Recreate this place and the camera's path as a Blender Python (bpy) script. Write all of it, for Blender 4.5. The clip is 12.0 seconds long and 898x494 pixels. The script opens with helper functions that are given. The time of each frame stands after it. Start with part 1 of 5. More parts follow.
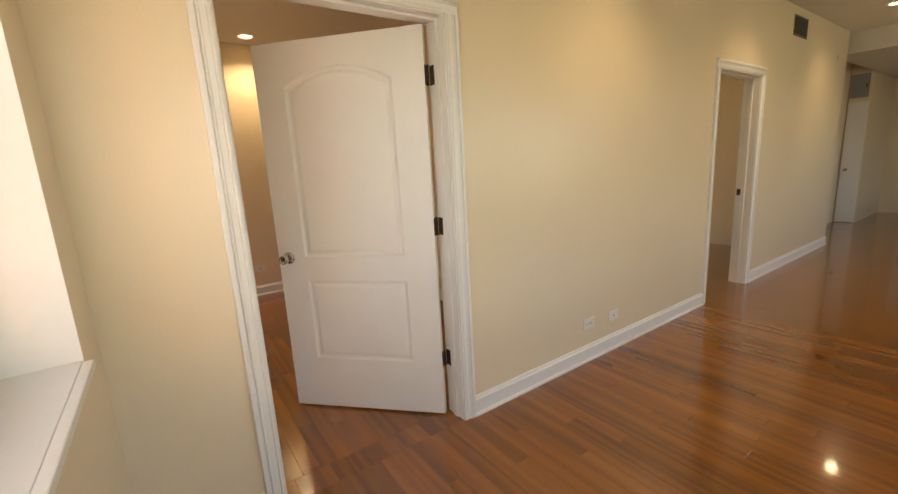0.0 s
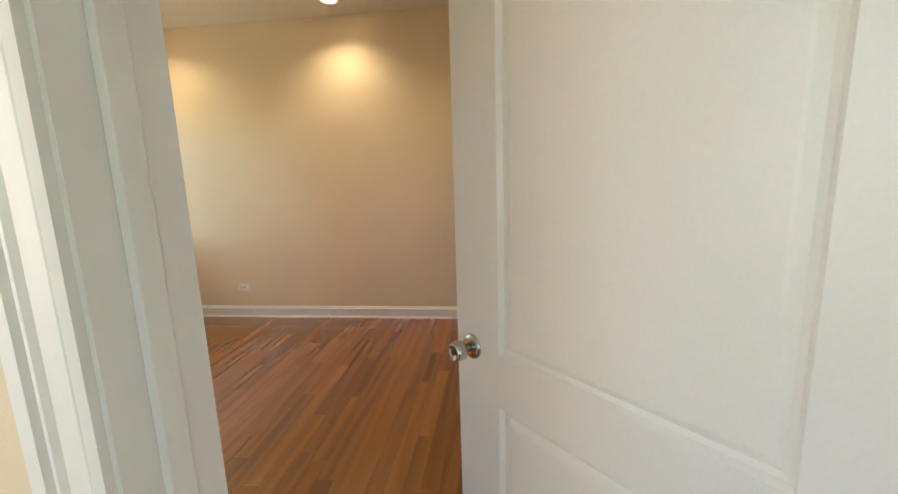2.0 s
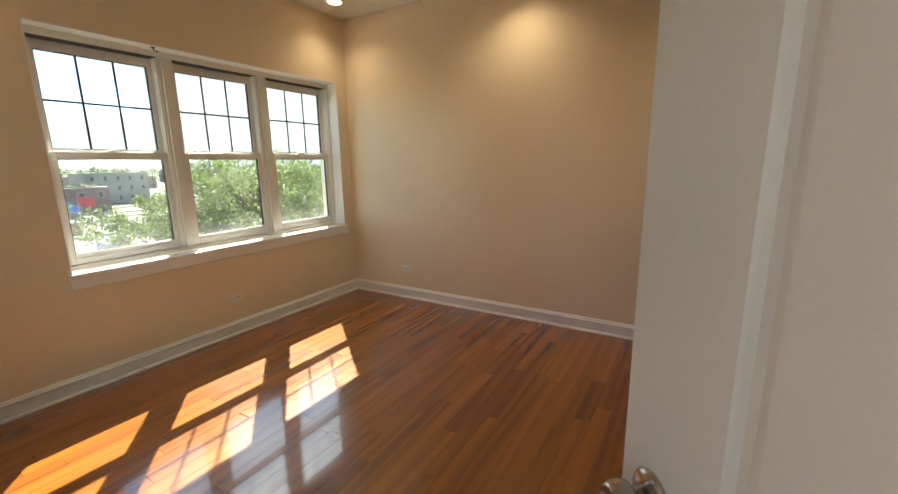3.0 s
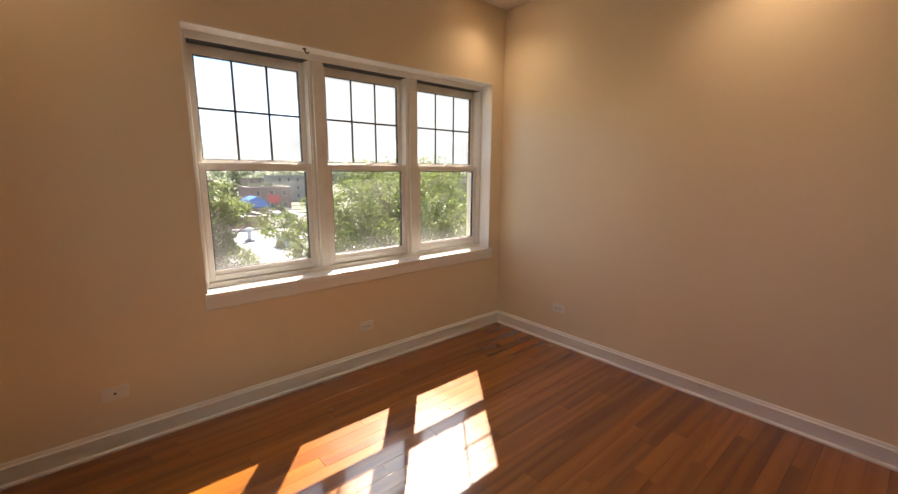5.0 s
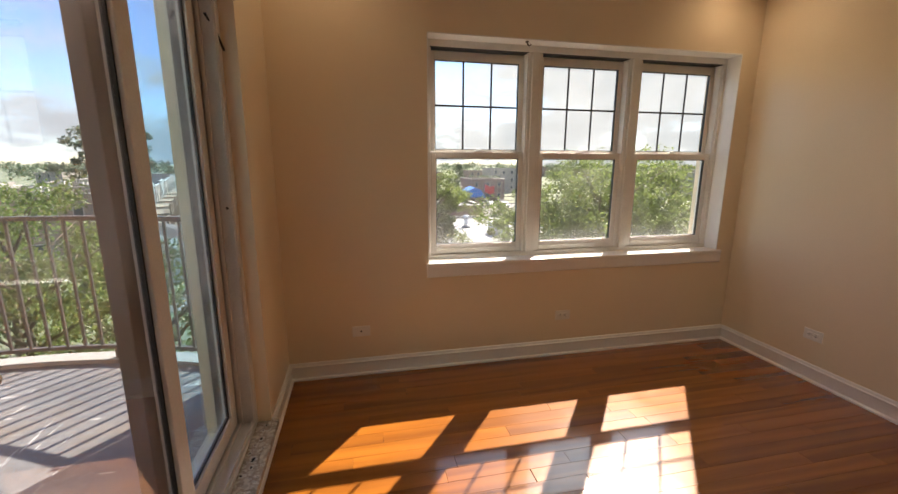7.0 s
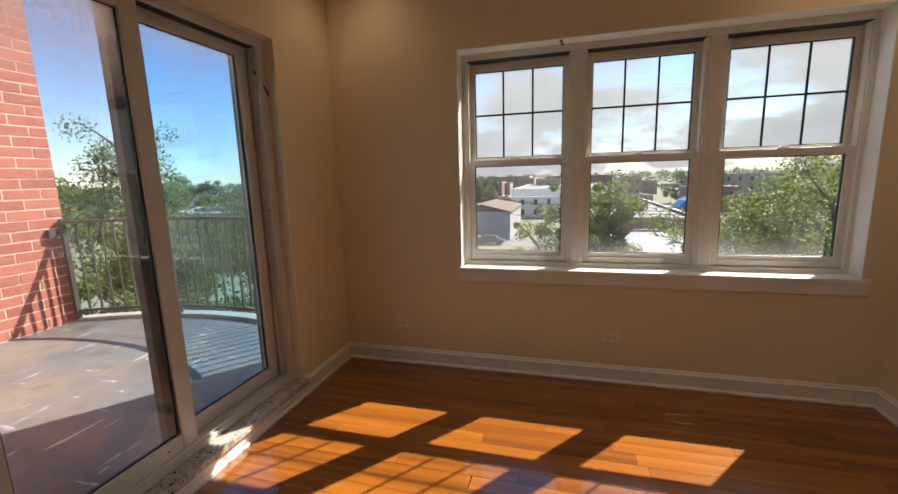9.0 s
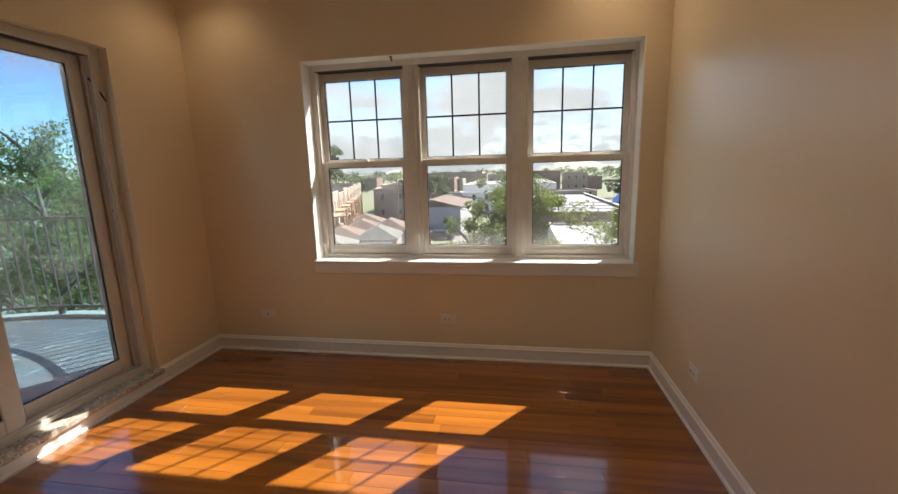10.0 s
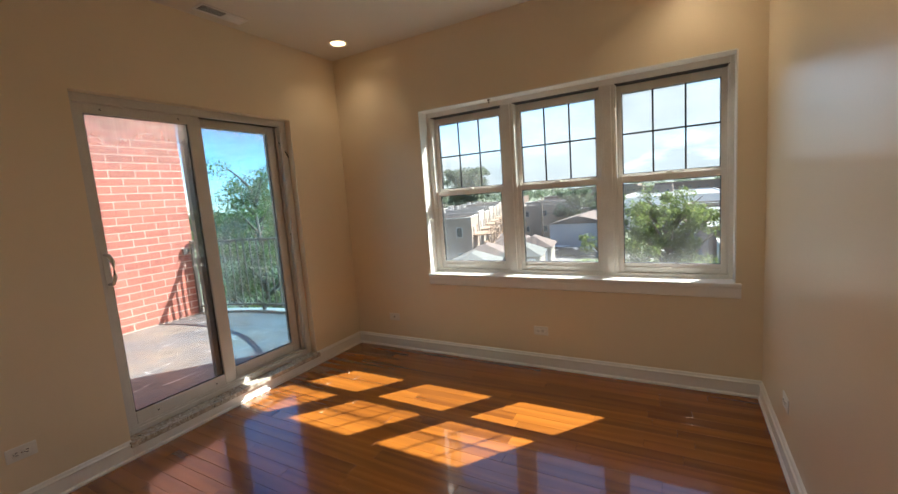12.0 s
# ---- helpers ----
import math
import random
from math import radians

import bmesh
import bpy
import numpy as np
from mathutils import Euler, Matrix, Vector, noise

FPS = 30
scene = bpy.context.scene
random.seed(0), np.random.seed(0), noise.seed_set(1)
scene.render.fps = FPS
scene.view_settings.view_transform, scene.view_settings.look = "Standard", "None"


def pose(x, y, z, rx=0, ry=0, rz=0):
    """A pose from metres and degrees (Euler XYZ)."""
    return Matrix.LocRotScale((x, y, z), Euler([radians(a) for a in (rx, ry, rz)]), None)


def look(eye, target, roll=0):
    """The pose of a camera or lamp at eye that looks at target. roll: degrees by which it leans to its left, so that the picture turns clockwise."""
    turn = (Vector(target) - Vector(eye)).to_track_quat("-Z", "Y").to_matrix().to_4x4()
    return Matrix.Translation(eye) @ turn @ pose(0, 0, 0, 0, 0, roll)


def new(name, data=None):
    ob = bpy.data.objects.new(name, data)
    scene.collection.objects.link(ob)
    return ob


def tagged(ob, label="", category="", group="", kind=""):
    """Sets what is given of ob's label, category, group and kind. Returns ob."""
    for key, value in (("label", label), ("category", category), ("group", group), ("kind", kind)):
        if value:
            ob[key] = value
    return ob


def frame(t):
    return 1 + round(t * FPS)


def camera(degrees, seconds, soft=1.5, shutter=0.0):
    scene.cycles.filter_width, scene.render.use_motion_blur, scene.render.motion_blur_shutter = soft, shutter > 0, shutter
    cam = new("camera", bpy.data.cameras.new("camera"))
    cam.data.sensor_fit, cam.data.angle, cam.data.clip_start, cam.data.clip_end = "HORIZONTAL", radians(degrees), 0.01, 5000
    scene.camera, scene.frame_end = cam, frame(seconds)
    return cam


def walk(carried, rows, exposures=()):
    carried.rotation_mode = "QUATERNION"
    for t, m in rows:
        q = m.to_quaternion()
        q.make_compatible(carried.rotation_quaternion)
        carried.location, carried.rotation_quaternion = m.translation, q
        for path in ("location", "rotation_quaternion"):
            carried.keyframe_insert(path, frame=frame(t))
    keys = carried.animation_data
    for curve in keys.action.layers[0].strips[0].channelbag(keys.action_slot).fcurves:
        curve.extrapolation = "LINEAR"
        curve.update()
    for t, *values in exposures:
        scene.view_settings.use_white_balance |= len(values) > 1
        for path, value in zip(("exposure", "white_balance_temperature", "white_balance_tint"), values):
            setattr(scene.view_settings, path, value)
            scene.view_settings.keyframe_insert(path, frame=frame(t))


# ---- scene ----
cam = camera(94.8, 12.0)
PATH = [
    (0, (2.62, -1.814, 1.384), (3.732, -0.198, 0.996), -3.2),
    (0.5, (2.811, -1.514, 1.36), (3.465, 0.347, 1.033), -4.3),
    (1, (3.026, -1.196, 1.386), (3.366, 0.751, 1.083), -4.4),
    (1.5, (3.145, -0.774, 1.376), (3.276, 1.196, 1.056), -2.5),
    (2, (3.236, -0.461, 1.374), (3.008, 1.496, 1.028), -1.8),
    (2.2, (3.282, -0.364, 1.378), (2.913, 1.57, 1.026), -1.5),
    (2.5, (3.294, -0.205, 1.376), (2.718, 1.673, 1.003), -0.9),
    (2.7, (3.285, -0.139, 1.362), (2.519, 1.667, 0.975), -1.3),
    (3, (3.185, 0.013, 1.377), (2.182, 1.696, 0.976), -0.8),
    (3.5, (3.079, 0.255, 1.43), (1.765, 1.693, 0.977), -0.4),
    (5.5, (2.461, 0.487, 1.433), (0.961, 1.762, 1.082), 0.7),
    (6, (2.432, 0.48, 1.436), (0.875, 1.682, 1.077), 1.0),
    (6.5, (2.477, 0.458, 1.441), (0.724, 1.344, 1.065), 0.8),
    (7, (2.637, 0.477, 1.399), (0.723, 0.898, 1.001), 0.2),
    (8.8, (2.755, 1.433, 1.372), (0.858, 0.896, 1.034), -1.4),
    (9, (2.737, 1.602, 1.369), (0.839, 1.069, 1.033), -1.7),
    (9.5, (2.84, 2.057, 1.393), (0.918, 1.644, 1.022), -1.8),
    (10, (2.87, 2.42, 1.389), (0.93, 2.095, 1.025), -1.6),
    (10.5, (2.97, 2.714, 1.413), (1.066, 2.183, 1.11), -1.6),
    (11, (3.074, 2.869, 1.447), (1.258, 2.073, 1.181), -2.4),
    (11.5, (3.135, 2.944, 1.46), (1.384, 2.011, 1.207), -3.6),
    (12, (3.113, 2.899, 1.431), (1.389, 1.917, 1.185), -4.3),
]
# the clip's own exposure and white balance: brighter in the hall, warmer by the window
TONES = [
    (0.0, 2.85, 7600, 11), (0.5, 2.8, 7200, 9), (1.0, 2.8, 6600, 5), (1.5, 2.9, 6350, 2), (2.0, 3.0, 6250, 1), (2.5, 2.8, 6350, 3), (3.0, 2.4, 6350, 6), (3.5, 2.15, 6350, 9),
    (5.5, 2.18, 7150, 23), (7.0, 1.87, 6900, 20), (9.0, 1.47, 6650, 19), (10.0, 1.68, 6600, 17), (11.0, 1.87, 6250, 14), (12.0, 1.98, 5950, 10),
]
walk(cam, [(t, look(e, g, r)) for t, e, g, r in PATH], TONES)

# ---- sky, sun and lamps' strength ----
SUN_WAY = Vector((1.0, -0.80, -1.30)).normalized()
world = bpy.data.worlds.new("sky")
scene.world = world
world.use_nodes = True
wt = world.node_tree
back = wt.nodes["Background"]
back.inputs[1].default_value = 0.075
sky = wt.nodes.new("ShaderNodeTexSky")
sky.sky_type, sky.sun_disc = "NISHITA", False
sky.sun_elevation = math.asin(-SUN_WAY.z)
sky.sun_rotation = math.atan2(-SUN_WAY.x, -SUN_WAY.y)
sky.air_density, sky.dust_density, sky.ozone_density = 1.0, 0.0, 4.5
coord = wt.nodes.new("ShaderNodeTexCoord")
split = wt.nodes.new("ShaderNodeSeparateXYZ")
wt.links.new(coord.outputs["Generated"], split.inputs[0])


def wmath(op, a, b):
    n = wt.nodes.new("ShaderNodeMath")
    n.operation = op
    for i, v in enumerate((a, b)):
        if isinstance(v, (int, float)):
            n.inputs[i].default_value = v
        else:
            wt.links.new(v, n.inputs[i])
    return n.outputs[0]


# a layer of broken cumulus, seen in perspective towards the horizon
lift = wmath("ADD", wmath("MAXIMUM", split.outputs[2], 0.0), 0.3)
cx, cy = wmath("DIVIDE", split.outputs[0], lift), wmath("DIVIDE", split.outputs[1], lift)
join = wt.nodes.new("ShaderNodeCombineXYZ")
wt.links.new(cx, join.inputs[0])
wt.links.new(cy, join.inputs[1])
puff = wt.nodes.new("ShaderNodeTexNoise")
puff.inputs["Scale"].default_value = 1.7
puff.inputs["Detail"].default_value = 9
puff.inputs["Roughness"].default_value = 0.58
drift = wt.nodes.new("ShaderNodeVectorMath")
drift.inputs[1].default_value = (3.7, -6.1, 0.0)
wt.links.new(join.outputs[0], drift.inputs[0])
wt.links.new(drift.outputs[0], puff.inputs["Vector"])
cover = wt.nodes.new("ShaderNodeTexNoise")
cover.inputs["Scale"].default_value = 0.28
cover.inputs["Detail"].default_value = 1
wt.links.new(drift.outputs[0], cover.inputs["Vector"])
both = wmath("ADD", puff.outputs["Fac"], wmath("MULTIPLY", cover.outputs["Fac"], 0.9))
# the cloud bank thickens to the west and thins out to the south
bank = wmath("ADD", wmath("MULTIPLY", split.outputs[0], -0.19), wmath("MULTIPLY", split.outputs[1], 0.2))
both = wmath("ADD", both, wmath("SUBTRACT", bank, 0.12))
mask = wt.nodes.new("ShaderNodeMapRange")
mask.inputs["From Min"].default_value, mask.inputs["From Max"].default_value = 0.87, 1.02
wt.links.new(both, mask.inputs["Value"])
shade = wt.nodes.new("ShaderNodeMapRange")
shade.inputs["From Min"].default_value, shade.inputs["From Max"].default_value = 0.95, 1.16
shade.inputs["To Min"].default_value, shade.inputs["To Max"].default_value = 3.6, 3.0
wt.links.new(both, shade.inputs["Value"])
# thin cloud lights up round the sun
near_sun = wt.nodes.new("ShaderNodeVectorMath")
near_sun.operation = "DOT_PRODUCT"
near_sun.inputs[1].default_value = -SUN_WAY
wt.links.new(coord.outputs["Generated"], near_sun.inputs[0])
halo = wmath("POWER", wmath("MAXIMUM", near_sun.outputs["Value"], 0.0), 24.0)
lit = wmath("MULTIPLY", shade.outputs[0], wmath("ADD", wmath("MULTIPLY", halo, 6.5), 1.0))
veil = wmath("MAXIMUM", mask.outputs[0], wmath("MULTIPLY", halo, 0.85))
cloud = wt.nodes.new("ShaderNodeMix")
cloud.data_type = "RGBA"
wt.links.new(veil, cloud.inputs["Factor"])
wt.links.new(sky.outputs[0], cloud.inputs["A"])
tone = wt.nodes.new("ShaderNodeCombineXYZ")
for i, c in enumerate((0.93, 1.02, 1.04)):
    wt.links.new(wmath("MULTIPLY", lit, c), tone.inputs[i])
wt.links.new(tone.outputs[0], cloud.inputs["B"])
wt.links.new(cloud.outputs["Result"], back.inputs[0])

sun = new("sun", bpy.data.lights.new("sun", "SUN"))
sun.data.energy, sun.data.angle, sun.data.color = 5.0, radians(0.5), (1.0, 0.92, 0.8)
sun.matrix_world = look((0, 0, 0), SUN_WAY)
# strengths of the fill lamps added in the hall's window openings
HALL_FILL = 1.7
SIDE_FILL = 0.62
LAMP_WATTS = 1.3
LAMP_COLOUR = (1.0, 0.76, 0.48)


# ---- materials ----
def node(t, kind, **inputs):
    n = t.nodes.new(kind)
    for k, v in inputs.items():
        n.inputs[k.replace("_", " ")].default_value = v
    return n


def material(name, colour, rough=0.5, metal=0.0, vary=0.08, scale=6.0, grain=60.0, bump=0.05, coat=0.0, stretch=(1, 1, 1), spread=0.0, second=None):
    """A surface with variation at two scales: broad stains (scale) and fine grain, with relief from the grain."""
    m = bpy.data.materials.new(name)
    m.use_nodes = True
    t = m.node_tree
    b = t.nodes["Principled BSDF"]
    tc = t.nodes.new("ShaderNodeNewGeometry")
    mp = t.nodes.new("ShaderNodeMapping")
    mp.inputs["Scale"].default_value = stretch
    t.links.new(tc.outputs["Position"], mp.inputs["Vector"])
    broad = node(t, "ShaderNodeTexNoise", Scale=scale, Detail=4.0)
    fine = node(t, "ShaderNodeTexNoise", Scale=grain, Detail=3.0)
    t.links.new(mp.outputs[0], broad.inputs["Vector"])
    t.links.new(mp.outputs[0], fine.inputs["Vector"])
    add = node(t, "ShaderNodeMath")
    add.operation = "ADD"
    t.links.new(broad.outputs["Fac"], add.inputs[0])
    t.links.new(fine.outputs["Fac"], add.inputs[1])
    ramp = node(t, "ShaderNodeMapRange")
    ramp.inputs["From Min"].default_value, ramp.inputs["From Max"].default_value = 0.7, 1.3
    t.links.new(add.outputs[0], ramp.inputs["Value"])
    mix = t.nodes.new("ShaderNodeMix")
    mix.data_type = "RGBA"
    low = second or tuple(c * (1 - vary) for c in colour)
    high = colour if second else tuple(min(1, c * (1 + vary)) for c in colour)
    mix.inputs["A"].default_value, mix.inputs["B"].default_value = (*low, 1), (*high, 1)
    t.links.new(ramp.outputs[0], mix.inputs["Factor"])
    out = mix.outputs["Result"]
    if spread:
        info = t.nodes.new("ShaderNodeObjectInfo")
        summed = node(t, "ShaderNodeMath")
        summed.operation = "ADD"
        t.links.new(info.outputs["Random"], summed.inputs[0])
        t.links.new(tc.outputs["Random Per Island"], summed.inputs[1])
        wrap = node(t, "ShaderNodeMath")
        wrap.operation = "FRACT"
        t.links.new(summed.outputs[0], wrap.inputs[0])
        span = node(t, "ShaderNodeMapRange")
        span.inputs["To Min"].default_value, span.inputs["To Max"].default_value = 1 - spread, 1 + spread
        t.links.new(wrap.outputs[0], span.inputs["Value"])
        hsv = t.nodes.new("ShaderNodeHueSaturation")
        t.links.new(span.outputs[0], hsv.inputs["Value"])
        t.links.new(out, hsv.inputs["Color"])
        out = hsv.outputs["Color"]
    t.links.new(out, b.inputs["Base Color"])
    rr = node(t, "ShaderNodeMapRange")
    rr.inputs["To Min"].default_value, rr.inputs["To Max"].default_value = max(0.02, rough - 0.06), min(1, rough + 0.08)
    t.links.new(broad.outputs["Fac"], rr.inputs["Value"])
    t.links.new(rr.outputs[0], b.inputs["Roughness"])
    b.inputs["Metallic"].default_value = metal
    b.inputs["Coat Weight"].default_value = coat
    b.inputs["Coat Roughness"].default_value = 0.08 if rough < 0.28 else rough * 0.8
    if bump:
        bp = node(t, "ShaderNodeBump", Strength=bump, Distance=0.004)
        t.links.new(fine.outputs["Fac"], bp.inputs["Height"])
        t.links.new(bp.outputs[0], b.inputs["Normal"])
    return m


def wood_floor():
    """Stained oak strips: colour differs from strip to strip, grain runs along y, with a glossy worn varnish."""
    m = bpy.data.materials.new("stained_oak")
    m.use_nodes = True
    t = m.node_tree
    b = t.nodes["Principled BSDF"]
    geo, info = t.nodes.new("ShaderNodeNewGeometry"), t.nodes.new("ShaderNodeObjectInfo")

    def op(kind, a, c):
        n = t.nodes.new("ShaderNodeMath")
        n.operation = kind
        for i, v in enumerate((a, c)):
            if isinstance(v, (int, float)):
                n.inputs[i].default_value = v
            else:
                t.links.new(v, n.inputs[i])
        return n.outputs[0]

    rnd = op("FRACT", op("ADD", info.outputs["Random"], geo.outputs["Random Per Island"]), 0)
    shift = t.nodes.new("ShaderNodeCombineXYZ")
    t.links.new(op("MULTIPLY", rnd, 31.0), shift.inputs[0])
    t.links.new(op("MULTIPLY", rnd, 17.0), shift.inputs[1])
    vadd = t.nodes.new("ShaderNodeVectorMath")
    t.links.new(geo.outputs["Position"], vadd.inputs[0])
    t.links.new(shift.outputs[0], vadd.inputs[1])
    mp = t.nodes.new("ShaderNodeMapping")
    mp.inputs["Scale"].default_value = (1.0, 0.075, 1.0)
    t.links.new(vadd.outputs[0], mp.inputs["Vector"])
    cathedral = node(t, "ShaderNodeTexWave", Scale=3.2, Distortion=14.0, Detail=3.0, Detail_Scale=1.2)
    pores = node(t, "ShaderNodeTexNoise", Scale=130.0, Detail=3.0)
    blotch = node(t, "ShaderNodeTexNoise", Scale=5.0, Detail=3.0)
    for n in (cathedral, pores, blotch):
        t.links.new(mp.outputs[0], n.inputs["Vector"])
    tone = op("ADD", op("MULTIPLY", rnd, 0.25), op("ADD", op("MULTIPLY", cathedral.outputs["Fac"], 0.13), op("ADD", op("MULTIPLY", pores.outputs["Fac"], 0.09), op("MULTIPLY", blotch.outputs["Fac"], 0.26))))
    ramp = t.nodes.new("ShaderNodeValToRGB")
    ramp.color_ramp.elements[0].position, ramp.color_ramp.elements[0].color = 0.18, (0.175, 0.055, 0.0095, 1)
    ramp.color_ramp.elements[1].position, ramp.color_ramp.elements[1].color = 0.84, (0.5, 0.19, 0.032, 1)
    mid = ramp.color_ramp.elements.new(0.46)
    mid.color = (0.335, 0.113, 0.0145, 1)
    t.links.new(tone, ramp.inputs[0])
    t.links.new(ramp.outputs[0], b.inputs["Base Color"])
    wear = node(t, "ShaderNodeTexNoise", Scale=2.3, Detail=5.0)
    t.links.new(geo.outputs["Position"], wear.inputs["Vector"])
    rr = node(t, "ShaderNodeMapRange")
    rr.inputs["To Min"].default_value, rr.inputs["To Max"].default_value = 0.13, 0.27
    t.links.new(wear.outputs["Fac"], rr.inputs["Value"])
    t.links.new(rr.outputs[0], b.inputs["Roughness"])
    b.inputs["Coat Weight"].default_value, b.inputs["Coat Roughness"].default_value = 0.9, 0.06
    bp = node(t, "ShaderNodeBump", Strength=0.12, Distance=0.002)
    ripple = node(t, "ShaderNodeTexNoise", Scale=9.0, Detail=2.0)
    t.links.new(geo.outputs["Position"], ripple.inputs["Vector"])
    t.links.new(op("ADD", op("MULTIPLY", pores.outputs["Fac"], 0.2), ripple.outputs["Fac"]), bp.inputs["Height"])
    t.links.new(bp.outputs[0], b.inputs["Normal"])
    return m


def balcony_coating():
    """Grey walkway coating, worn to tan in patches, with pale scrapes and a fine grit."""
    m = material("coated_balcony_floor", (0.155, 0.152, 0.146), rough=0.5, vary=0.2, scale=2.0, grain=38, bump=0.3, second=(0.095, 0.094, 0.093))
    t = m.node_tree
    b = t.nodes["Principled BSDF"]
    base = b.inputs["Base Color"].links[0].from_socket
    geo = t.nodes.new("ShaderNodeNewGeometry")

    def layer(below, scale, stretch, turn, lo, hi, colour, most):
        mp = node(t, "ShaderNodeMapping", Scale=stretch, Rotation=(0, 0, turn))
        t.links.new(geo.outputs["Position"], mp.inputs["Vector"])
        n = node(t, "ShaderNodeTexNoise", Scale=scale, Detail=6.0, Roughness=0.65)
        t.links.new(mp.outputs[0], n.inputs["Vector"])
        r = node(t, "ShaderNodeMapRange")
        r.inputs["From Min"].default_value, r.inputs["From Max"].default_value, r.inputs["To Max"].default_value = lo, hi, most
        t.links.new(n.outputs["Fac"], r.inputs["Value"])
        mix = t.nodes.new("ShaderNodeMix")
        mix.data_type = "RGBA"
        mix.inputs["B"].default_value = (*colour, 1)
        t.links.new(r.outputs[0], mix.inputs["Factor"])
        t.links.new(below, mix.inputs["A"])
        return mix.outputs["Result"]

    out = layer(base, 1.3, (1, 1, 1), 0.0, 0.44, 0.6, (0.2, 0.165, 0.125), 0.85)
    out = layer(out, 2.6, (1, 1, 1), 0.0, 0.52, 0.66, (0.05, 0.048, 0.046), 0.6)
    out = layer(out, 3.0, (0.8, 5.0, 1), 0.5, 0.63, 0.66, (0.5, 0.49, 0.46), 0.8)
    out = layer(out, 4.0, (4.0, 0.7, 1), 0.2, 0.645, 0.675, (0.45, 0.44, 0.42), 0.7)
    t.links.new(out, b.inputs["Base Color"])
    return m


def granite():
    m = bpy.data.materials.new("speckled_granite")
    m.use_nodes = True
    t = m.node_tree
    b = t.nodes["Principled BSDF"]
    geo = t.nodes.new("ShaderNodeNewGeometry")
    vor = node(t, "ShaderNodeTexVoronoi", Scale=60.0)
    noi = node(t, "ShaderNodeTexNoise", Scale=30.0, Detail=4.0)
    for n in (vor, noi):
        t.links.new(geo.outputs["Position"], n.inputs["Vector"])
    r1 = t.nodes.new("ShaderNodeValToRGB")
    r1.color_ramp.interpolation = "CONSTANT"
    els = r1.color_ramp.elements
    els[0].color, els[1].color = (0.74, 0.68, 0.58, 1), (0.55, 0.47, 0.38, 1)
    els[1].position = 0.44
    e = els.new(0.56)
    e.color = (0.8, 0.76, 0.68, 1)
    e = els.new(0.64)
    e.color = (0.03, 0.028, 0.027, 1)
    t.links.new(noi.outputs["Fac"], r1.inputs[0])
    mix = t.nodes.new("ShaderNodeMix")
    mix.data_type, mix.blend_type = "RGBA", "MULTIPLY"
    mix.inputs["Factor"].default_value = 0.4
    t.links.new(r1.outputs[0], mix.inputs["A"])
    bw = t.nodes.new("ShaderNodeRGBToBW")
    t.links.new(vor.outputs["Color"], bw.inputs[0])
    t.links.new(bw.outputs[0], mix.inputs["B"])
    t.links.new(mix.outputs["Result"], b.inputs["Base Color"])
    b.inputs["Roughness"].default_value = 0.16
    return m


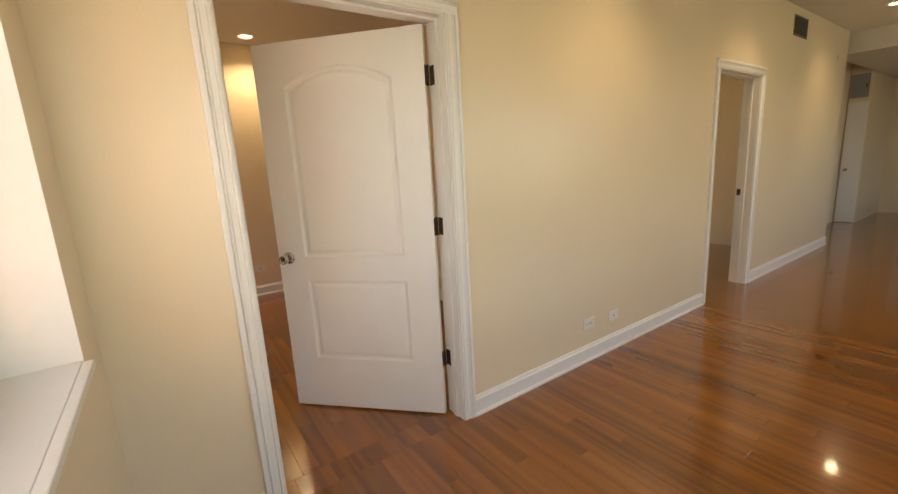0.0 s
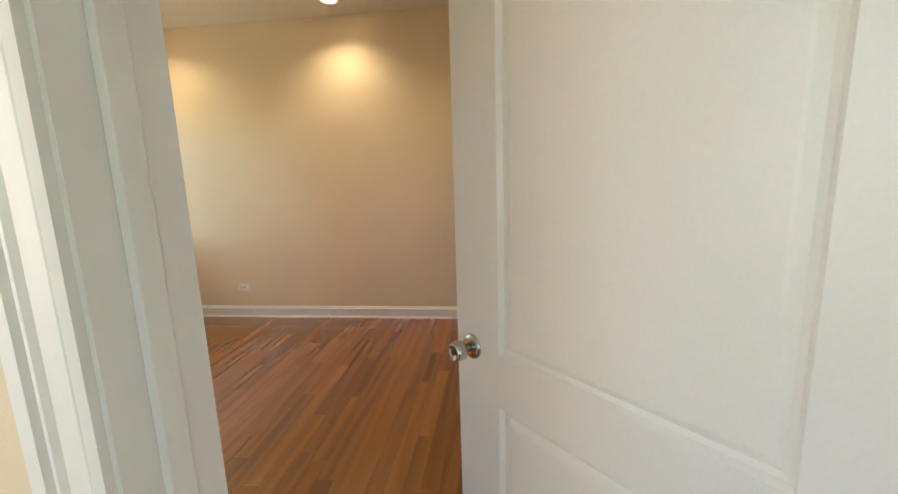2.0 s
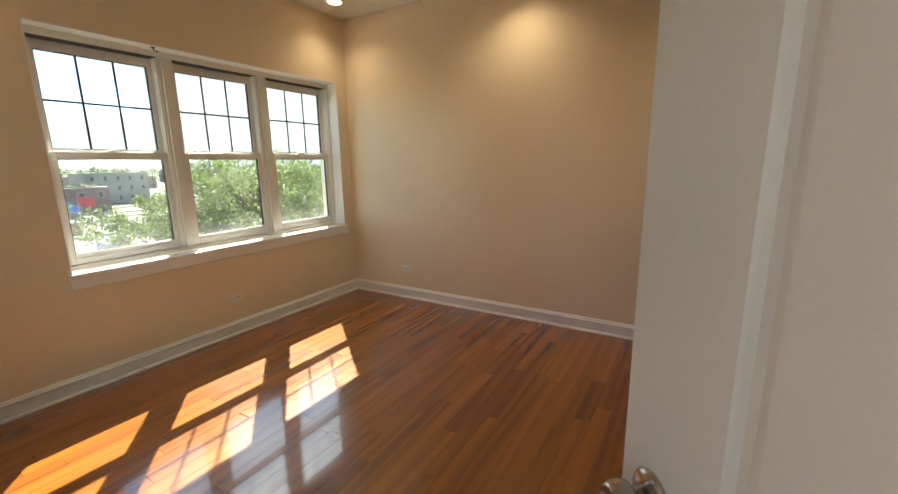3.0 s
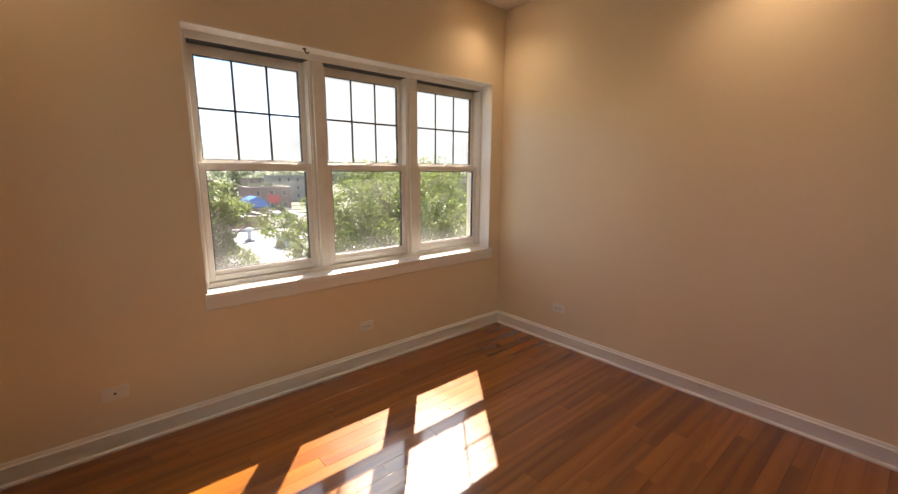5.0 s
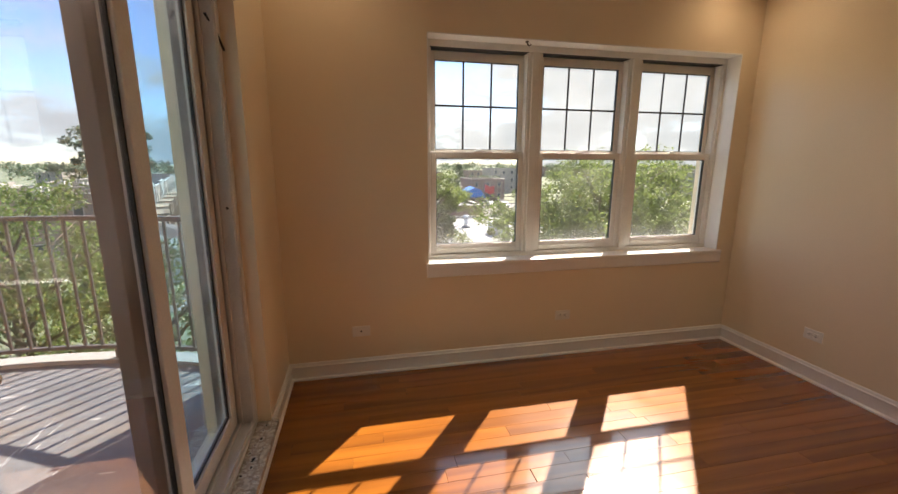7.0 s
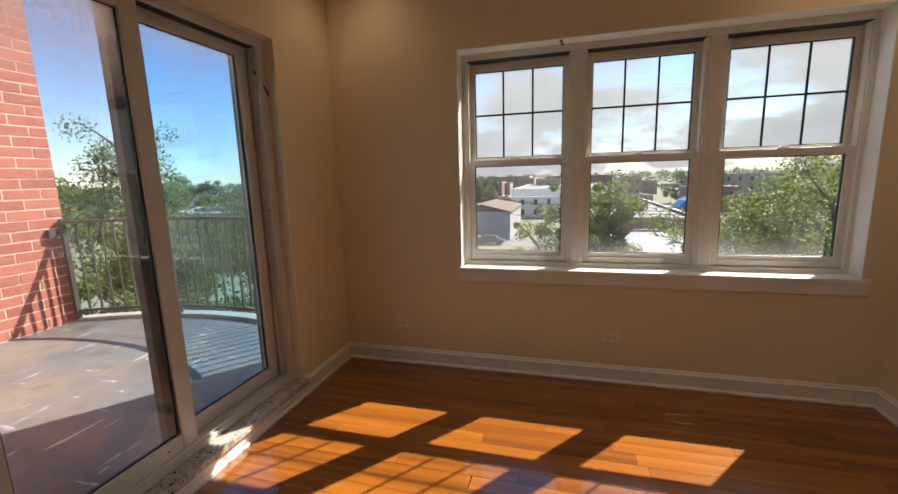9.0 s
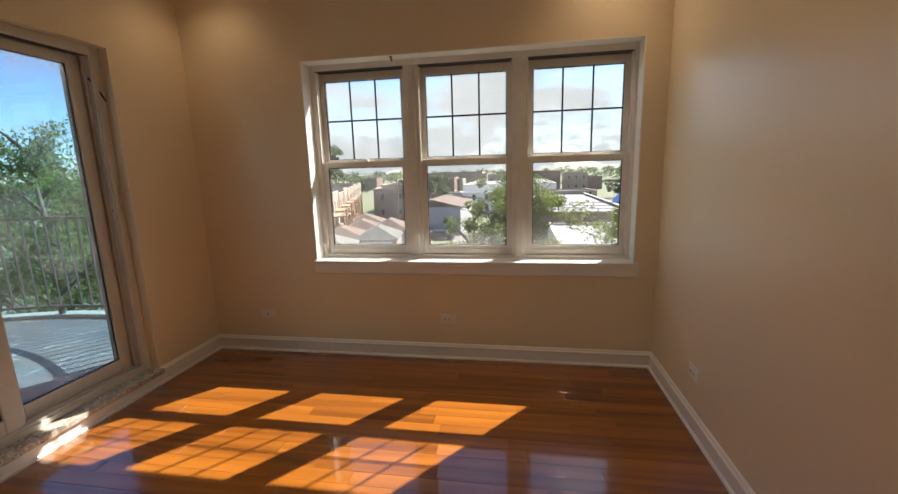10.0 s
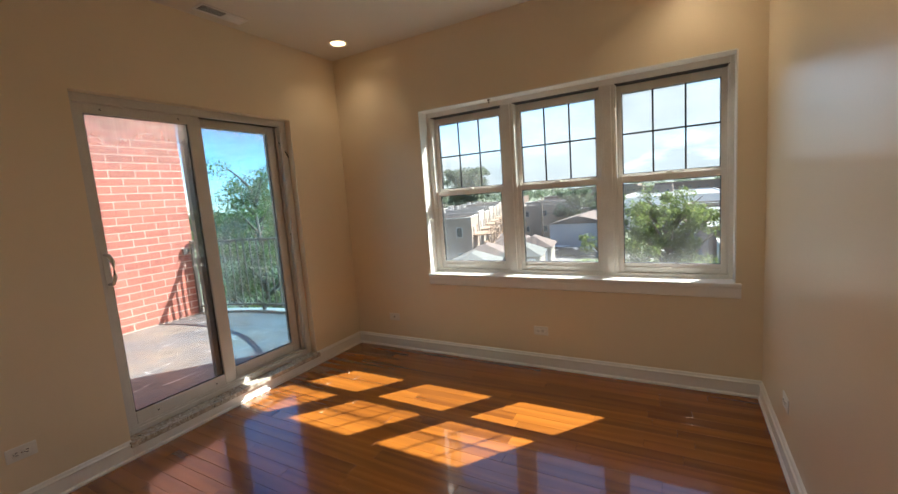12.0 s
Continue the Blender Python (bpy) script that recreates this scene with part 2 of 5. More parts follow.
def glass(name, dirt=0.05, tint=(0.96, 0.98, 0.97, 1), gloss_least=0.035, haze=None, streaks=False):
    """Window glass: clear, mirror-like at a glancing angle, with a thin uneven film of dust.
    haze: (height where the whitening is thickest, height where it ends, amount); streaks: its edge runs down in drips."""
    m = bpy.data.materials.new(name)
    m.use_nodes = True
    t = m.node_tree
    t.nodes.remove(t.nodes["Principled BSDF"])
    clear = node(t, "ShaderNodeBsdfTransparent", Color=tint)
    gloss = node(t, "ShaderNodeBsdfGlossy", Roughness=0.0)
    face = node(t, "ShaderNodeLayerWeight", Blend=0.5)
    power = node(t, "ShaderNodeMath")
    power.operation = "POWER"
    power.inputs[1].default_value = 4.0
    t.links.new(face.outputs["Facing"], power.inputs[0])
    fres = node(t, "ShaderNodeMapRange")
    fres.inputs["To Min"].default_value, fres.inputs["To Max"].default_value = gloss_least, 0.9
    t.links.new(power.outputs[0], fres.inputs["Value"])
    mix = t.nodes.new("ShaderNodeMixShader")
    t.links.new(fres.outputs[0], mix.inputs[0])
    t.links.new(clear.outputs[0], mix.inputs[1])
    t.links.new(gloss.outputs[0], mix.inputs[2])
    geo = t.nodes.new("ShaderNodeNewGeometry")
    film = node(t, "ShaderNodeTexNoise", Scale=3.0, Detail=6.0)
    t.links.new(geo.outputs["Position"], film.inputs["Vector"])
    amount = node(t, "ShaderNodeMapRange")
    amount.inputs["From Min"].default_value, amount.inputs["From Max"].default_value = 0.35, 0.75
    amount.inputs["To Max"].default_value = dirt
    t.links.new(film.outputs["Fac"], amount.inputs["Value"])
    clouding = amount.outputs[0]
    if haze:
        part_z = t.nodes.new("ShaderNodeSeparateXYZ")
        t.links.new(geo.outputs["Position"], part_z.inputs[0])
        rise = node(t, "ShaderNodeMapRange")
        rise.inputs["From Min"].default_value, rise.inputs["From Max"].default_value = haze[1], haze[0]
        run = node(t, "ShaderNodeMapping", Scale=(9.0, 9.0, 0.5 if streaks else 9.0))
        t.links.new(geo.outputs["Position"], run.inputs["Vector"])
        drip = node(t, "ShaderNodeTexNoise", Scale=2.6 if streaks else 0.3, Detail=4.0 if streaks else 1.0)
        t.links.new(run.outputs[0], drip.inputs["Vector"])
        edge = node(t, "ShaderNodeMath")
        edge.operation = "MULTIPLY_ADD"
        edge.inputs[1].default_value = 0.5 * (haze[0] - haze[1])
        t.links.new(drip.outputs["Fac"], edge.inputs[0])
        t.links.new(part_z.outputs[2], edge.inputs[2])
        shift = node(t, "ShaderNodeMath")
        shift.operation = "SUBTRACT"
        shift.inputs[1].default_value = 0.25 * (haze[0] - haze[1])
        t.links.new(edge.outputs[0], shift.inputs[0])
        t.links.new(shift.outputs[0], rise.inputs["Value"])
        soft = node(t, "ShaderNodeMath")
        soft.operation = "POWER"
        soft.inputs[1].default_value = 1.6
        t.links.new(rise.outputs[0], soft.inputs[0])
        total = node(t, "ShaderNodeMath")
        total.operation = "MULTIPLY_ADD"
        total.inputs[1].default_value = haze[2]
        t.links.new(soft.outputs[0], total.inputs[0])
        t.links.new(clouding, total.inputs[2])
        clouding = total.outputs[0]
    dust = node(t, "ShaderNodeBsdfTranslucent", Color=(0.8, 0.8, 0.78, 1))
    last = t.nodes.new("ShaderNodeMixShader")
    t.links.new(clouding, last.inputs[0])
    t.links.new(mix.outputs[0], last.inputs[1])
    t.links.new(dust.outputs[0], last.inputs[2])
    t.links.new(last.outputs[0], t.nodes["Material Output"].inputs[0])
    return m


def leaves(name, colour):
    m = material(name, colour, rough=0.55, vary=0.35, scale=0.9, grain=9.0, bump=0, spread=0.45)
    t = m.node_tree
    b = t.nodes["Principled BSDF"]
    thin = node(t, "ShaderNodeBsdfTranslucent")
    src = b.inputs["Base Color"].links[0].from_socket
    t.links.new(src, thin.inputs["Color"])
    mix = node(t, "ShaderNodeMixShader", Fac=0.6)
    t.links.new(b.outputs[0], mix.inputs[1])
    t.links.new(thin.outputs[0], mix.inputs[2])
    t.links.new(mix.outputs[0], t.nodes["Material Output"].inputs[0])
    return m


def glow(name, colour, strength):
    m = bpy.data.materials.new(name)
    m.use_nodes = True
    b = m.node_tree.nodes["Principled BSDF"]
    b.inputs["Base Color"].default_value = (*colour, 1)
    b.inputs["Emission Color"].default_value = (*colour, 1)
    b.inputs["Emission Strength"].default_value = strength
    return m


PAINT = material("beige_wall_paint", (0.835, 0.71, 0.52), rough=0.3, coat=0.25, vary=0.03, scale=1.6, grain=260, bump=0.06)
CEIL = material("off_white_ceiling_paint", (0.78, 0.74, 0.66), rough=0.75, vary=0.02, scale=1.2, grain=200, bump=0.05)
TRIM = material("white_gloss_trim", (0.86, 0.85, 0.82), rough=0.3, vary=0.015, scale=3, grain=40, bump=0.008)
LEAF = material("white_door_paint", (0.88, 0.865, 0.835), rough=0.34, vary=0.02, scale=3, grain=160, bump=0.03)
VINYL = material("aged_white_window_frame", (0.79, 0.77, 0.72), rough=0.42, vary=0.06, scale=9, grain=120, bump=0.03)
ALU = material("painted_aluminium", (0.66, 0.64, 0.6), rough=0.38, vary=0.07, scale=8, grain=120, bump=0.02)
# brown of the wall vent grille; also paints shade on the sliding door's frame
SHADE_AND_GRILLE = material("shaded_frame_and_grille_brown", (0.11, 0.095, 0.085), rough=0.45, vary=0.12, scale=8, grain=120, bump=0.02)
DARK = material("black_gasket_and_shade", (0.025, 0.024, 0.023), rough=0.5, vary=0.2)
BAR = material("dark_grille_bar", (0.035, 0.036, 0.038), rough=0.45, vary=0.15)
STEEL = material("satin_nickel", (0.55, 0.52, 0.48), rough=0.22, metal=1.0, vary=0.06)
BRONZE = material("dark_bronze_hinge", (0.085, 0.065, 0.05), rough=0.42, metal=0.7, vary=0.2)
RAIL = material("dark_painted_steel_rail", (0.075, 0.065, 0.055), rough=0.48, metal=0.2, vary=0.2)
PLATE = material("ivory_plastic", (0.86, 0.83, 0.76), rough=0.35, vary=0.02, bump=0)
SLOT = material("dark_slot", (0.03, 0.025, 0.02), rough=0.6, vary=0.1, bump=0)
BRICK = material("red_brick", (0.37, 0.122, 0.083), rough=0.85, vary=0.2, scale=14, grain=160, bump=0.4, spread=0.16)
MORTAR = material("pale_mortar", (0.72, 0.54, 0.44), rough=0.9, vary=0.12, scale=12, grain=180, bump=0.4)
CONCRETE = material("weathered_concrete", (0.46, 0.43, 0.38), rough=0.85, vary=0.16, scale=3.5, grain=70, bump=0.25)
DECK = balcony_coating()
RIM = material("weathered_rim_concrete", (0.27, 0.26, 0.235), rough=0.85, vary=0.18, scale=5, grain=80, bump=0.25)
OAK = wood_floor()
SUBFLOOR = material("dark_joint", (0.035, 0.013, 0.005), rough=0.8, vary=0.2)
GRANITE = granite()
GLASS = glass("window_glass", 0.05)
GLASS_LOWER = glass("weathered_window_glass", 0.03, haze=(0.8, 0.98, 0.05))
GLASS_DOOR = glass("door_glass", 0.06, (0.93, 0.97, 1.0, 1), 0.05, haze=(2.1, 1.62, 0.5), streaks=True)
GLASS_BLUE = glass("blue_tinted_door_glass", 0.17, (0.68, 0.89, 1.0, 1), 0.05, haze=(2.1, 1.85, 0.3), streaks=True)
LAMP = glow("warm_lamp_glass", (1.0, 0.66, 0.3), 1.3)
BARK = material("grey_brown_bark", (0.13, 0.1, 0.075), rough=0.9, vary=0.3, scale=8, grain=40, bump=0.5)
GREEN = leaves("summer_leaves", (0.135, 0.18, 0.048))
# greyer, bluer green: distance haze put into the leaf colour
GREEN_HAZED = leaves("haze_tinted_leaves", (0.105, 0.135, 0.085))
GRASS = material("town_ground", (0.17, 0.18, 0.13), rough=0.95, vary=0.3, scale=0.05, grain=0.8, bump=0, second=(0.09, 0.13, 0.05))
ASPHALT = material("alley_concrete", (0.15, 0.145, 0.14), rough=0.9, vary=0.15, scale=0.3, grain=5, bump=0.1)
ROOF_WHITE = material("white_roof_membrane", (0.2, 0.21, 0.225), rough=0.7, vary=0.1, scale=0.25, grain=6, bump=0.05)
ROOF_GREY = material("grey_tar_roof", (0.3, 0.3, 0.31), rough=0.85, vary=0.2, scale=0.3, grain=8, bump=0.1)
SHINGLE = material("brown_shingles", (0.14, 0.105, 0.088), rough=0.9, vary=0.2, scale=0.8, grain=12, bump=0.2)
SHINGLE_GREEN = material("pale_green_shingles", (0.115, 0.12, 0.11), rough=0.9, vary=0.2, scale=0.8, grain=12, bump=0.2)
STUCCO = material("cream_siding", (0.3, 0.275, 0.24), rough=0.8, vary=0.1, scale=0.6, grain=9, bump=0.1)
GREYWALL = material("grey_block_wall", (0.33, 0.34, 0.36), rough=0.85, vary=0.1, scale=0.4, grain=6, bump=0.1)
BROWNWALL = material("brown_brick_facade", (0.2, 0.14, 0.115), rough=0.9, vary=0.15, scale=0.8, grain=14, bump=0.2)
TANWALL = material("tan_brick_facade", (0.31, 0.235, 0.185), rough=0.9, vary=0.15, scale=0.8, grain=14, bump=0.2)
TIMBER = material("weathered_porch_timber", (0.33, 0.22, 0.14), rough=0.85, vary=0.25, scale=2, grain=20, bump=0.2)
PANE = material("dark_far_window", (0.05, 0.06, 0.07), rough=0.12, vary=0.2)
BLUE = material("blue_tarpaulin", (0.02, 0.16, 0.5), rough=0.5, vary=0.2)
REDCLOTH = material("red_cloth", (0.5, 0.05, 0.05), rough=0.7, vary=0.2)
CARWHITE = material("white_car_paint", (0.7, 0.7, 0.7), rough=0.25, vary=0.03, coat=0.5)
CARDARK = material("dark_car_paint", (0.06, 0.065, 0.08), rough=0.25, vary=0.05, coat=0.5)
TYRE = material("black_rubber", (0.03, 0.03, 0.03), rough=0.8, vary=0.1)


# ---- mesh helpers ----
def box(bm, x0, y0, z0, x1, y1, z1, bevel=0.0):
    r = bmesh.ops.create_cube(bm, size=1)
    m = Matrix.Translation(((x0 + x1) / 2, (y0 + y1) / 2, (z0 + z1) / 2)) @ Matrix.Diagonal((abs(x1 - x0), abs(y1 - y0), abs(z1 - z0), 1))
    bmesh.ops.transform(bm, matrix=m, verts=r["verts"])
    if bevel:
        edges = list({e for v in r["verts"] for e in v.link_edges})
        bmesh.ops.bevel(bm, geom=edges, offset=bevel, segments=2, affect="EDGES", profile=0.5)
    return bm


def boxed(*rows, bevel=0.0):
    bm = bmesh.new()
    for r in rows:
        box(bm, *r, bevel=bevel)
    return bm


def prism(outline, lo, hi, axis):
    """An outline of (u, v) pairs pushed along an axis: x takes (y, z), y takes (x, z), z takes (x, y)."""
    bm = bmesh.new()

    def place(u, v, w):
        return {"x": (w, u, v), "y": (u, w, v), "z": (u, v, w)}[axis]

    a = [bm.verts.new(place(u, v, lo)) for u, v in outline]
    b = [bm.verts.new(place(u, v, hi)) for u, v in outline]
    n = len(outline)
    bm.faces.new(a)
    bm.faces.new(b[::-1])
    for i in range(n):
        bm.faces.new((a[i], b[i], b[(i + 1) % n], a[(i + 1) % n]))
    bmesh.ops.recalc_face_normals(bm, faces=bm.faces)
    return bm


def lathe(profile, seg=24, m=Matrix()):
    """A profile of (radius, height) pairs turned about z."""
    bm = bmesh.new()
    rings = [[bm.verts.new((r * math.cos(2 * math.pi * i / seg), r * math.sin(2 * math.pi * i / seg), h)) for i in range(seg)] for r, h in profile]
    for p, q in zip(rings, rings[1:]):
        for i in range(seg):
            f = bm.faces.new((p[i], p[(i + 1) % seg], q[(i + 1) % seg], q[i]))
            f.smooth = True
    bm.faces.new(rings[0][::-1])
    bm.faces.new(rings[-1])
    bmesh.ops.recalc_face_normals(bm, faces=bm.faces)
    bmesh.ops.transform(bm, matrix=m, verts=bm.verts)
    return bm


def tube(points, radii, seg=8, bm=None):
    bm = bm or bmesh.new()
    rings = []
    for i, p in enumerate(points):
        p = Vector(p)
        way = (Vector(points[min(i + 1, len(points) - 1)]) - Vector(points[max(i - 1, 0)])).normalized()
        side = way.cross(Vector((0, 0, 1)))
        if side.length < 0.05:
            side = way.cross(Vector((1, 0, 0)))
        side.normalize()
        up = side.cross(way)
        rings.append([bm.verts.new(p + radii[i] * (math.cos(a) * side + math.sin(a) * up)) for a in (2 * math.pi * k / seg for k in range(seg))])
    for p, q in zip(rings, rings[1:]):
        for i in range(seg):
            f = bm.faces.new((p[i], p[(i + 1) % seg], q[(i + 1) % seg], q[i]))
            f.smooth = True
    bm.faces.new(rings[0][::-1])
    bm.faces.new(rings[-1])
    bmesh.ops.recalc_face_normals(bm, faces=bm.faces)
    return bm


def mesh_of(name, bm, mat):
    me = bpy.data.meshes.new(name)
    bm.to_mesh(me)
    bm.free()
    me.materials.append(mat)
    return me


def part(name, bm, mat, parent, label=""):
    ob = new(name, mesh_of(name, bm, mat))
    ob.parent = parent
    return tagged(ob, label)


def solid(name, bm, mat, label="", category="", group="", kind=""):
    return tagged(new(name, mesh_of(name, bm, mat)), label, category, group, kind)


def thing(name, label, category, group="", kind="", at=None):
    ob = new(name)
    ob.empty_display_size = 0.05
    if at is not None:
        ob.matrix_world = at
    return tagged(ob, label, category, group, kind)


# ---- plan ----
NORTH, EAST, CEILING = 3.341, 4.9, 2.782
WEST_OUT = -0.30
HALL_FACE, HALL_WEST, HALL_EAST, HALL_SOUTH = -0.14, 2.39, 14.3, -5.2
WIN_Y0, WIN_Y1, WIN_Z0, WIN_Z1 = 0.919, 3.195, 0.725, 2.167
SL_X0, SL_X1, SL_Z1 = 0.593, 2.065, 2.164
DOOR_X0, DOOR_X1, DOOR_Z1 = 2.848, 3.826, 2.075
D2_X0, D2_X1 = 6.60, 7.50
HW_Y0, HW_Y1, HW_Z0, HW_Z1 = -1.75, -0.405, 0.91, 2.2
TOP = 3.1


def wall(name, *rows):
    return solid(name, boxed(*rows), PAINT, kind="structure")


wall("wall_west", (WEST_OUT, -0.3, -0.1, 0, WIN_Y0, TOP), (WEST_OUT, WIN_Y1, -0.1, 0, NORTH + 0.15, TOP),
     (WEST_OUT, WIN_Y0, -0.1, 0, WIN_Y1, WIN_Z0), (WEST_OUT, WIN_Y0, WIN_Z1, 0, WIN_Y1, TOP))
wall("wall_north", (0, NORTH, -0.1, 6.0, NORTH + 0.15, TOP), (8.2, NORTH, -0.1, 9.5, NORTH + 0.15, TOP), (6.0, NORTH, -0.1, 8.2, NORTH + 0.15, 0.7), (6.0, NORTH, 2.2, 8.2, NORTH + 0.15, TOP))
wall("wall_east", (EAST, 0, -0.1, EAST + 0.12, NORTH, CEILING))
wall("wall_south", (0, -0.3, -0.1, SL_X0, 0, TOP), (SL_X0, -0.3, SL_Z1, SL_X1, 0, TOP), (SL_X0, -0.3, -0.1, SL_X1, 0, 0.075), (SL_X1, -0.3, -0.1, HALL_WEST, 0, TOP))
wall("wall_hall_north", (HALL_WEST, HALL_FACE, -0.1, DOOR_X0, 0, TOP), (DOOR_X0, HALL_FACE, DOOR_Z1, DOOR_X1, 0, TOP), (DOOR_X1, HALL_FACE, -0.1, D2_X0, 0, TOP),
     (D2_X0, HALL_FACE, 2.07, D2_X1, 0, TOP), (D2_X1, HALL_FACE, -0.1, 10.2, 0, TOP), (10.08, 0, -0.1, 10.2, 0.3, TOP), (10.08, 0.3, -0.1, 14.42, 0.42, TOP))
wall("wall_hall_west", (HALL_WEST - 0.29, HW_Y1, -0.1, HALL_WEST, -0.3, TOP), (HALL_WEST - 0.29, HALL_SOUTH, -0.1, HALL_WEST, HW_Y0, TOP),
     (HALL_WEST - 0.29, HW_Y0, -0.1, HALL_WEST, HW_Y1, HW_Z0), (HALL_WEST - 0.29, HW_Y0, HW_Z1, HALL_WEST, HW_Y1, TOP))
S_WINDOWS = ((2.9, 5.1), (5.9, 8.1), (8.9, 11.1))
wall("wall_hall_south", (HALL_WEST - 0.29, HALL_SOUTH - 0.15, -0.1, 14.42, HALL_SOUTH, 0.6), (HALL_WEST - 0.29, HALL_SOUTH - 0.15, 2.4, 14.42, HALL_SOUTH, TOP),
     (HALL_WEST - 0.29, HALL_SOUTH - 0.15, 0.6, 2.9, HALL_SOUTH, 2.4), (5.1, HALL_SOUTH - 0.15, 0.6, 5.9, HALL_SOUTH, 2.4), (8.1, HALL_SOUTH - 0.15, 0.6, 8.9, HALL_SOUTH, 2.4), (11.1, HALL_SOUTH - 0.15, 0.6, 14.42, HALL_SOUTH, 2.4))
wall("wall_hall_east", (HALL_EAST, HALL_SOUTH, -0.1, HALL_EAST + 0.12, 0.3, TOP))
wall("wall_side_room", (9.38, 0, -0.1, 9.5, NORTH, CEILING))
wall("wall_closet", (12.55, 0.02, 0, 14.3, 0.3, CEILING))
solid("ceiling", boxed((0, 0, CEILING, 9.4, NORTH, CEILING + 0.12)), CEIL, kind="structure")
solid("ceiling_hall", boxed((HALL_WEST, HALL_SOUTH, CEILING, 14.3, HALL_FACE, CEILING + 0.12), (10.2, HALL_FACE, CEILING, 14.3, 0.3, CEILING + 0.12),
                            (10.3, -3.2, 2.52, 14.3, 0.02, CEILING)), CEIL, kind="structure")
solid("roof", boxed((WEST_OUT - 0.05, -0.3, TOP, 9.6, NORTH + 0.25, TOP + 0.12), (HALL_WEST - 0.29, HALL_SOUTH - 0.2, TOP, 14.5, -0.3, TOP + 0.12),
                    (9.6, -0.3, TOP, 14.5, 0.5, TOP + 0.12)), ROOF_GREY, kind="structure")
solid("floor_base", boxed((0, 0, -0.12, 9.38, NORTH, -0.012), (HALL_WEST, HALL_SOUTH, -0.12, HALL_EAST, HALL_FACE, -0.012), (DOOR_X0, HALL_FACE, -0.12, DOOR_X1, 0, -0.012),
                          (D2_X0, HALL_FACE, -0.12, D2_X1, 0, -0.012), (10.2, HALL_FACE, -0.12, HALL_EAST, 0.3, -0.012)), SUBFLOOR, kind="structure")

# ---- trim ----
BASE = ((0, 0), (0.024, 0), (0.024, 0.012), (0.016, 0.02), (0.014, 0.022), (0.014, 0.098), (0.019, 0.103), (0.019, 0.11), (0.012, 0.116), (0.009, 0.128), (0.004, 0.134), (0, 0.134))


def baseboard(axis, face, sign, lo, hi, low=False):
    """A moulded skirting along x or y on the wall face; sign is the way into the room. low: cut down under the door sill."""
    prof = [(face + sign * d, h * 0.87) for d, h in BASE] if not low else [(face + sign * d, h) for d, h in ((0, 0), (0.024, 0), (0.024, 0.012), (0.016, 0.02), (0.016, 0.074), (0, 0.074))]
    return solid("baseboard", prism(prof, lo, hi, axis), TRIM, kind="structure")


baseboard("y", 0, 1, 0.0, NORTH)
baseboard("x", NORTH, -1, 0.02, EAST)
baseboard("x", 0, 1, 0.02, SL_X0)
baseboard("x", 0, 1, SL_X0, SL_X1, low=True)
baseboard("x", 0, 1, SL_X1, DOOR_X0 - 0.06)
baseboard("x", 0, 1, DOOR_X1 + 0.06, EAST)
baseboard("y", EAST, -1, 0.02, NORTH - 0.02)
baseboard("x", HALL_FACE, -1, HALL_WEST + 0.02, DOOR_X0 - 0.06)
baseboard("x", HALL_FACE, -1, DOOR_X1 + 0.06, D2_X0 - 0.06)
baseboard("x", HALL_FACE, -1, D2_X1 + 0.06, 10.2)
baseboard("y", HALL_WEST, 1, HALL_SOUTH, HALL_FACE)
baseboard("x", HALL_SOUTH, 1, HALL_WEST, HALL_EAST)
baseboard("x", NORTH, -1, EAST + 0.13, 9.38)
baseboard("y", HALL_EAST, -1, HALL_SOUTH, -1.3)

CASE = tuple((d * 0.73, t) for d, t in ((0, 0), (0, 0.011), (0.012, 0.014), (0.015, 0.006), (0.019, 0.006), (0.023, 0.01), (0.048, 0.013), (0.055, 0.018), (0.06, 0.018), (0.063, 0.009), (0.067, 0.009), (0.071, 0.021), (0.09, 0.022), (0.096, 0.018), (0.096, 0)))


def casing(x0, x1, top, face, sign, name, thin=1.0):
    """Moulded casing round an opening in a wall that runs along x, both legs and the head."""
    g = thing(name, "white moulded casing round a doorway", "door casing", kind="structure")
    part("casing_leg", prism([(x0 - 0.006 - d, face + sign * t * thin) for d, t in CASE], 0, top + 0.006, "z"), TRIM, g)
    part("casing_leg", prism([(x1 + 0.006 + d, face + sign * t * thin) for d, t in CASE], 0, top + 0.006, "z"), TRIM, g)
    part("casing_head", prism([(face + sign * t * thin, top + 0.006 + d) for d, t in CASE], x0 - 0.076, x1 + 0.076, "x"), TRIM, g)
    return g


casing(DOOR_X0 + 0.019, DOOR_X1 - 0.019, DOOR_Z1 - 0.019, HALL_FACE, -1, "door_casing_1")
casing(DOOR_X0 + 0.019, DOOR_X1 - 0.019, DOOR_Z1 - 0.019, 0, 1, "door_casing_2", 0.6)
casing(D2_X0 + 0.019, D2_X1 - 0.019, 2.051, HALL_FACE, -1, "door_casing_3")


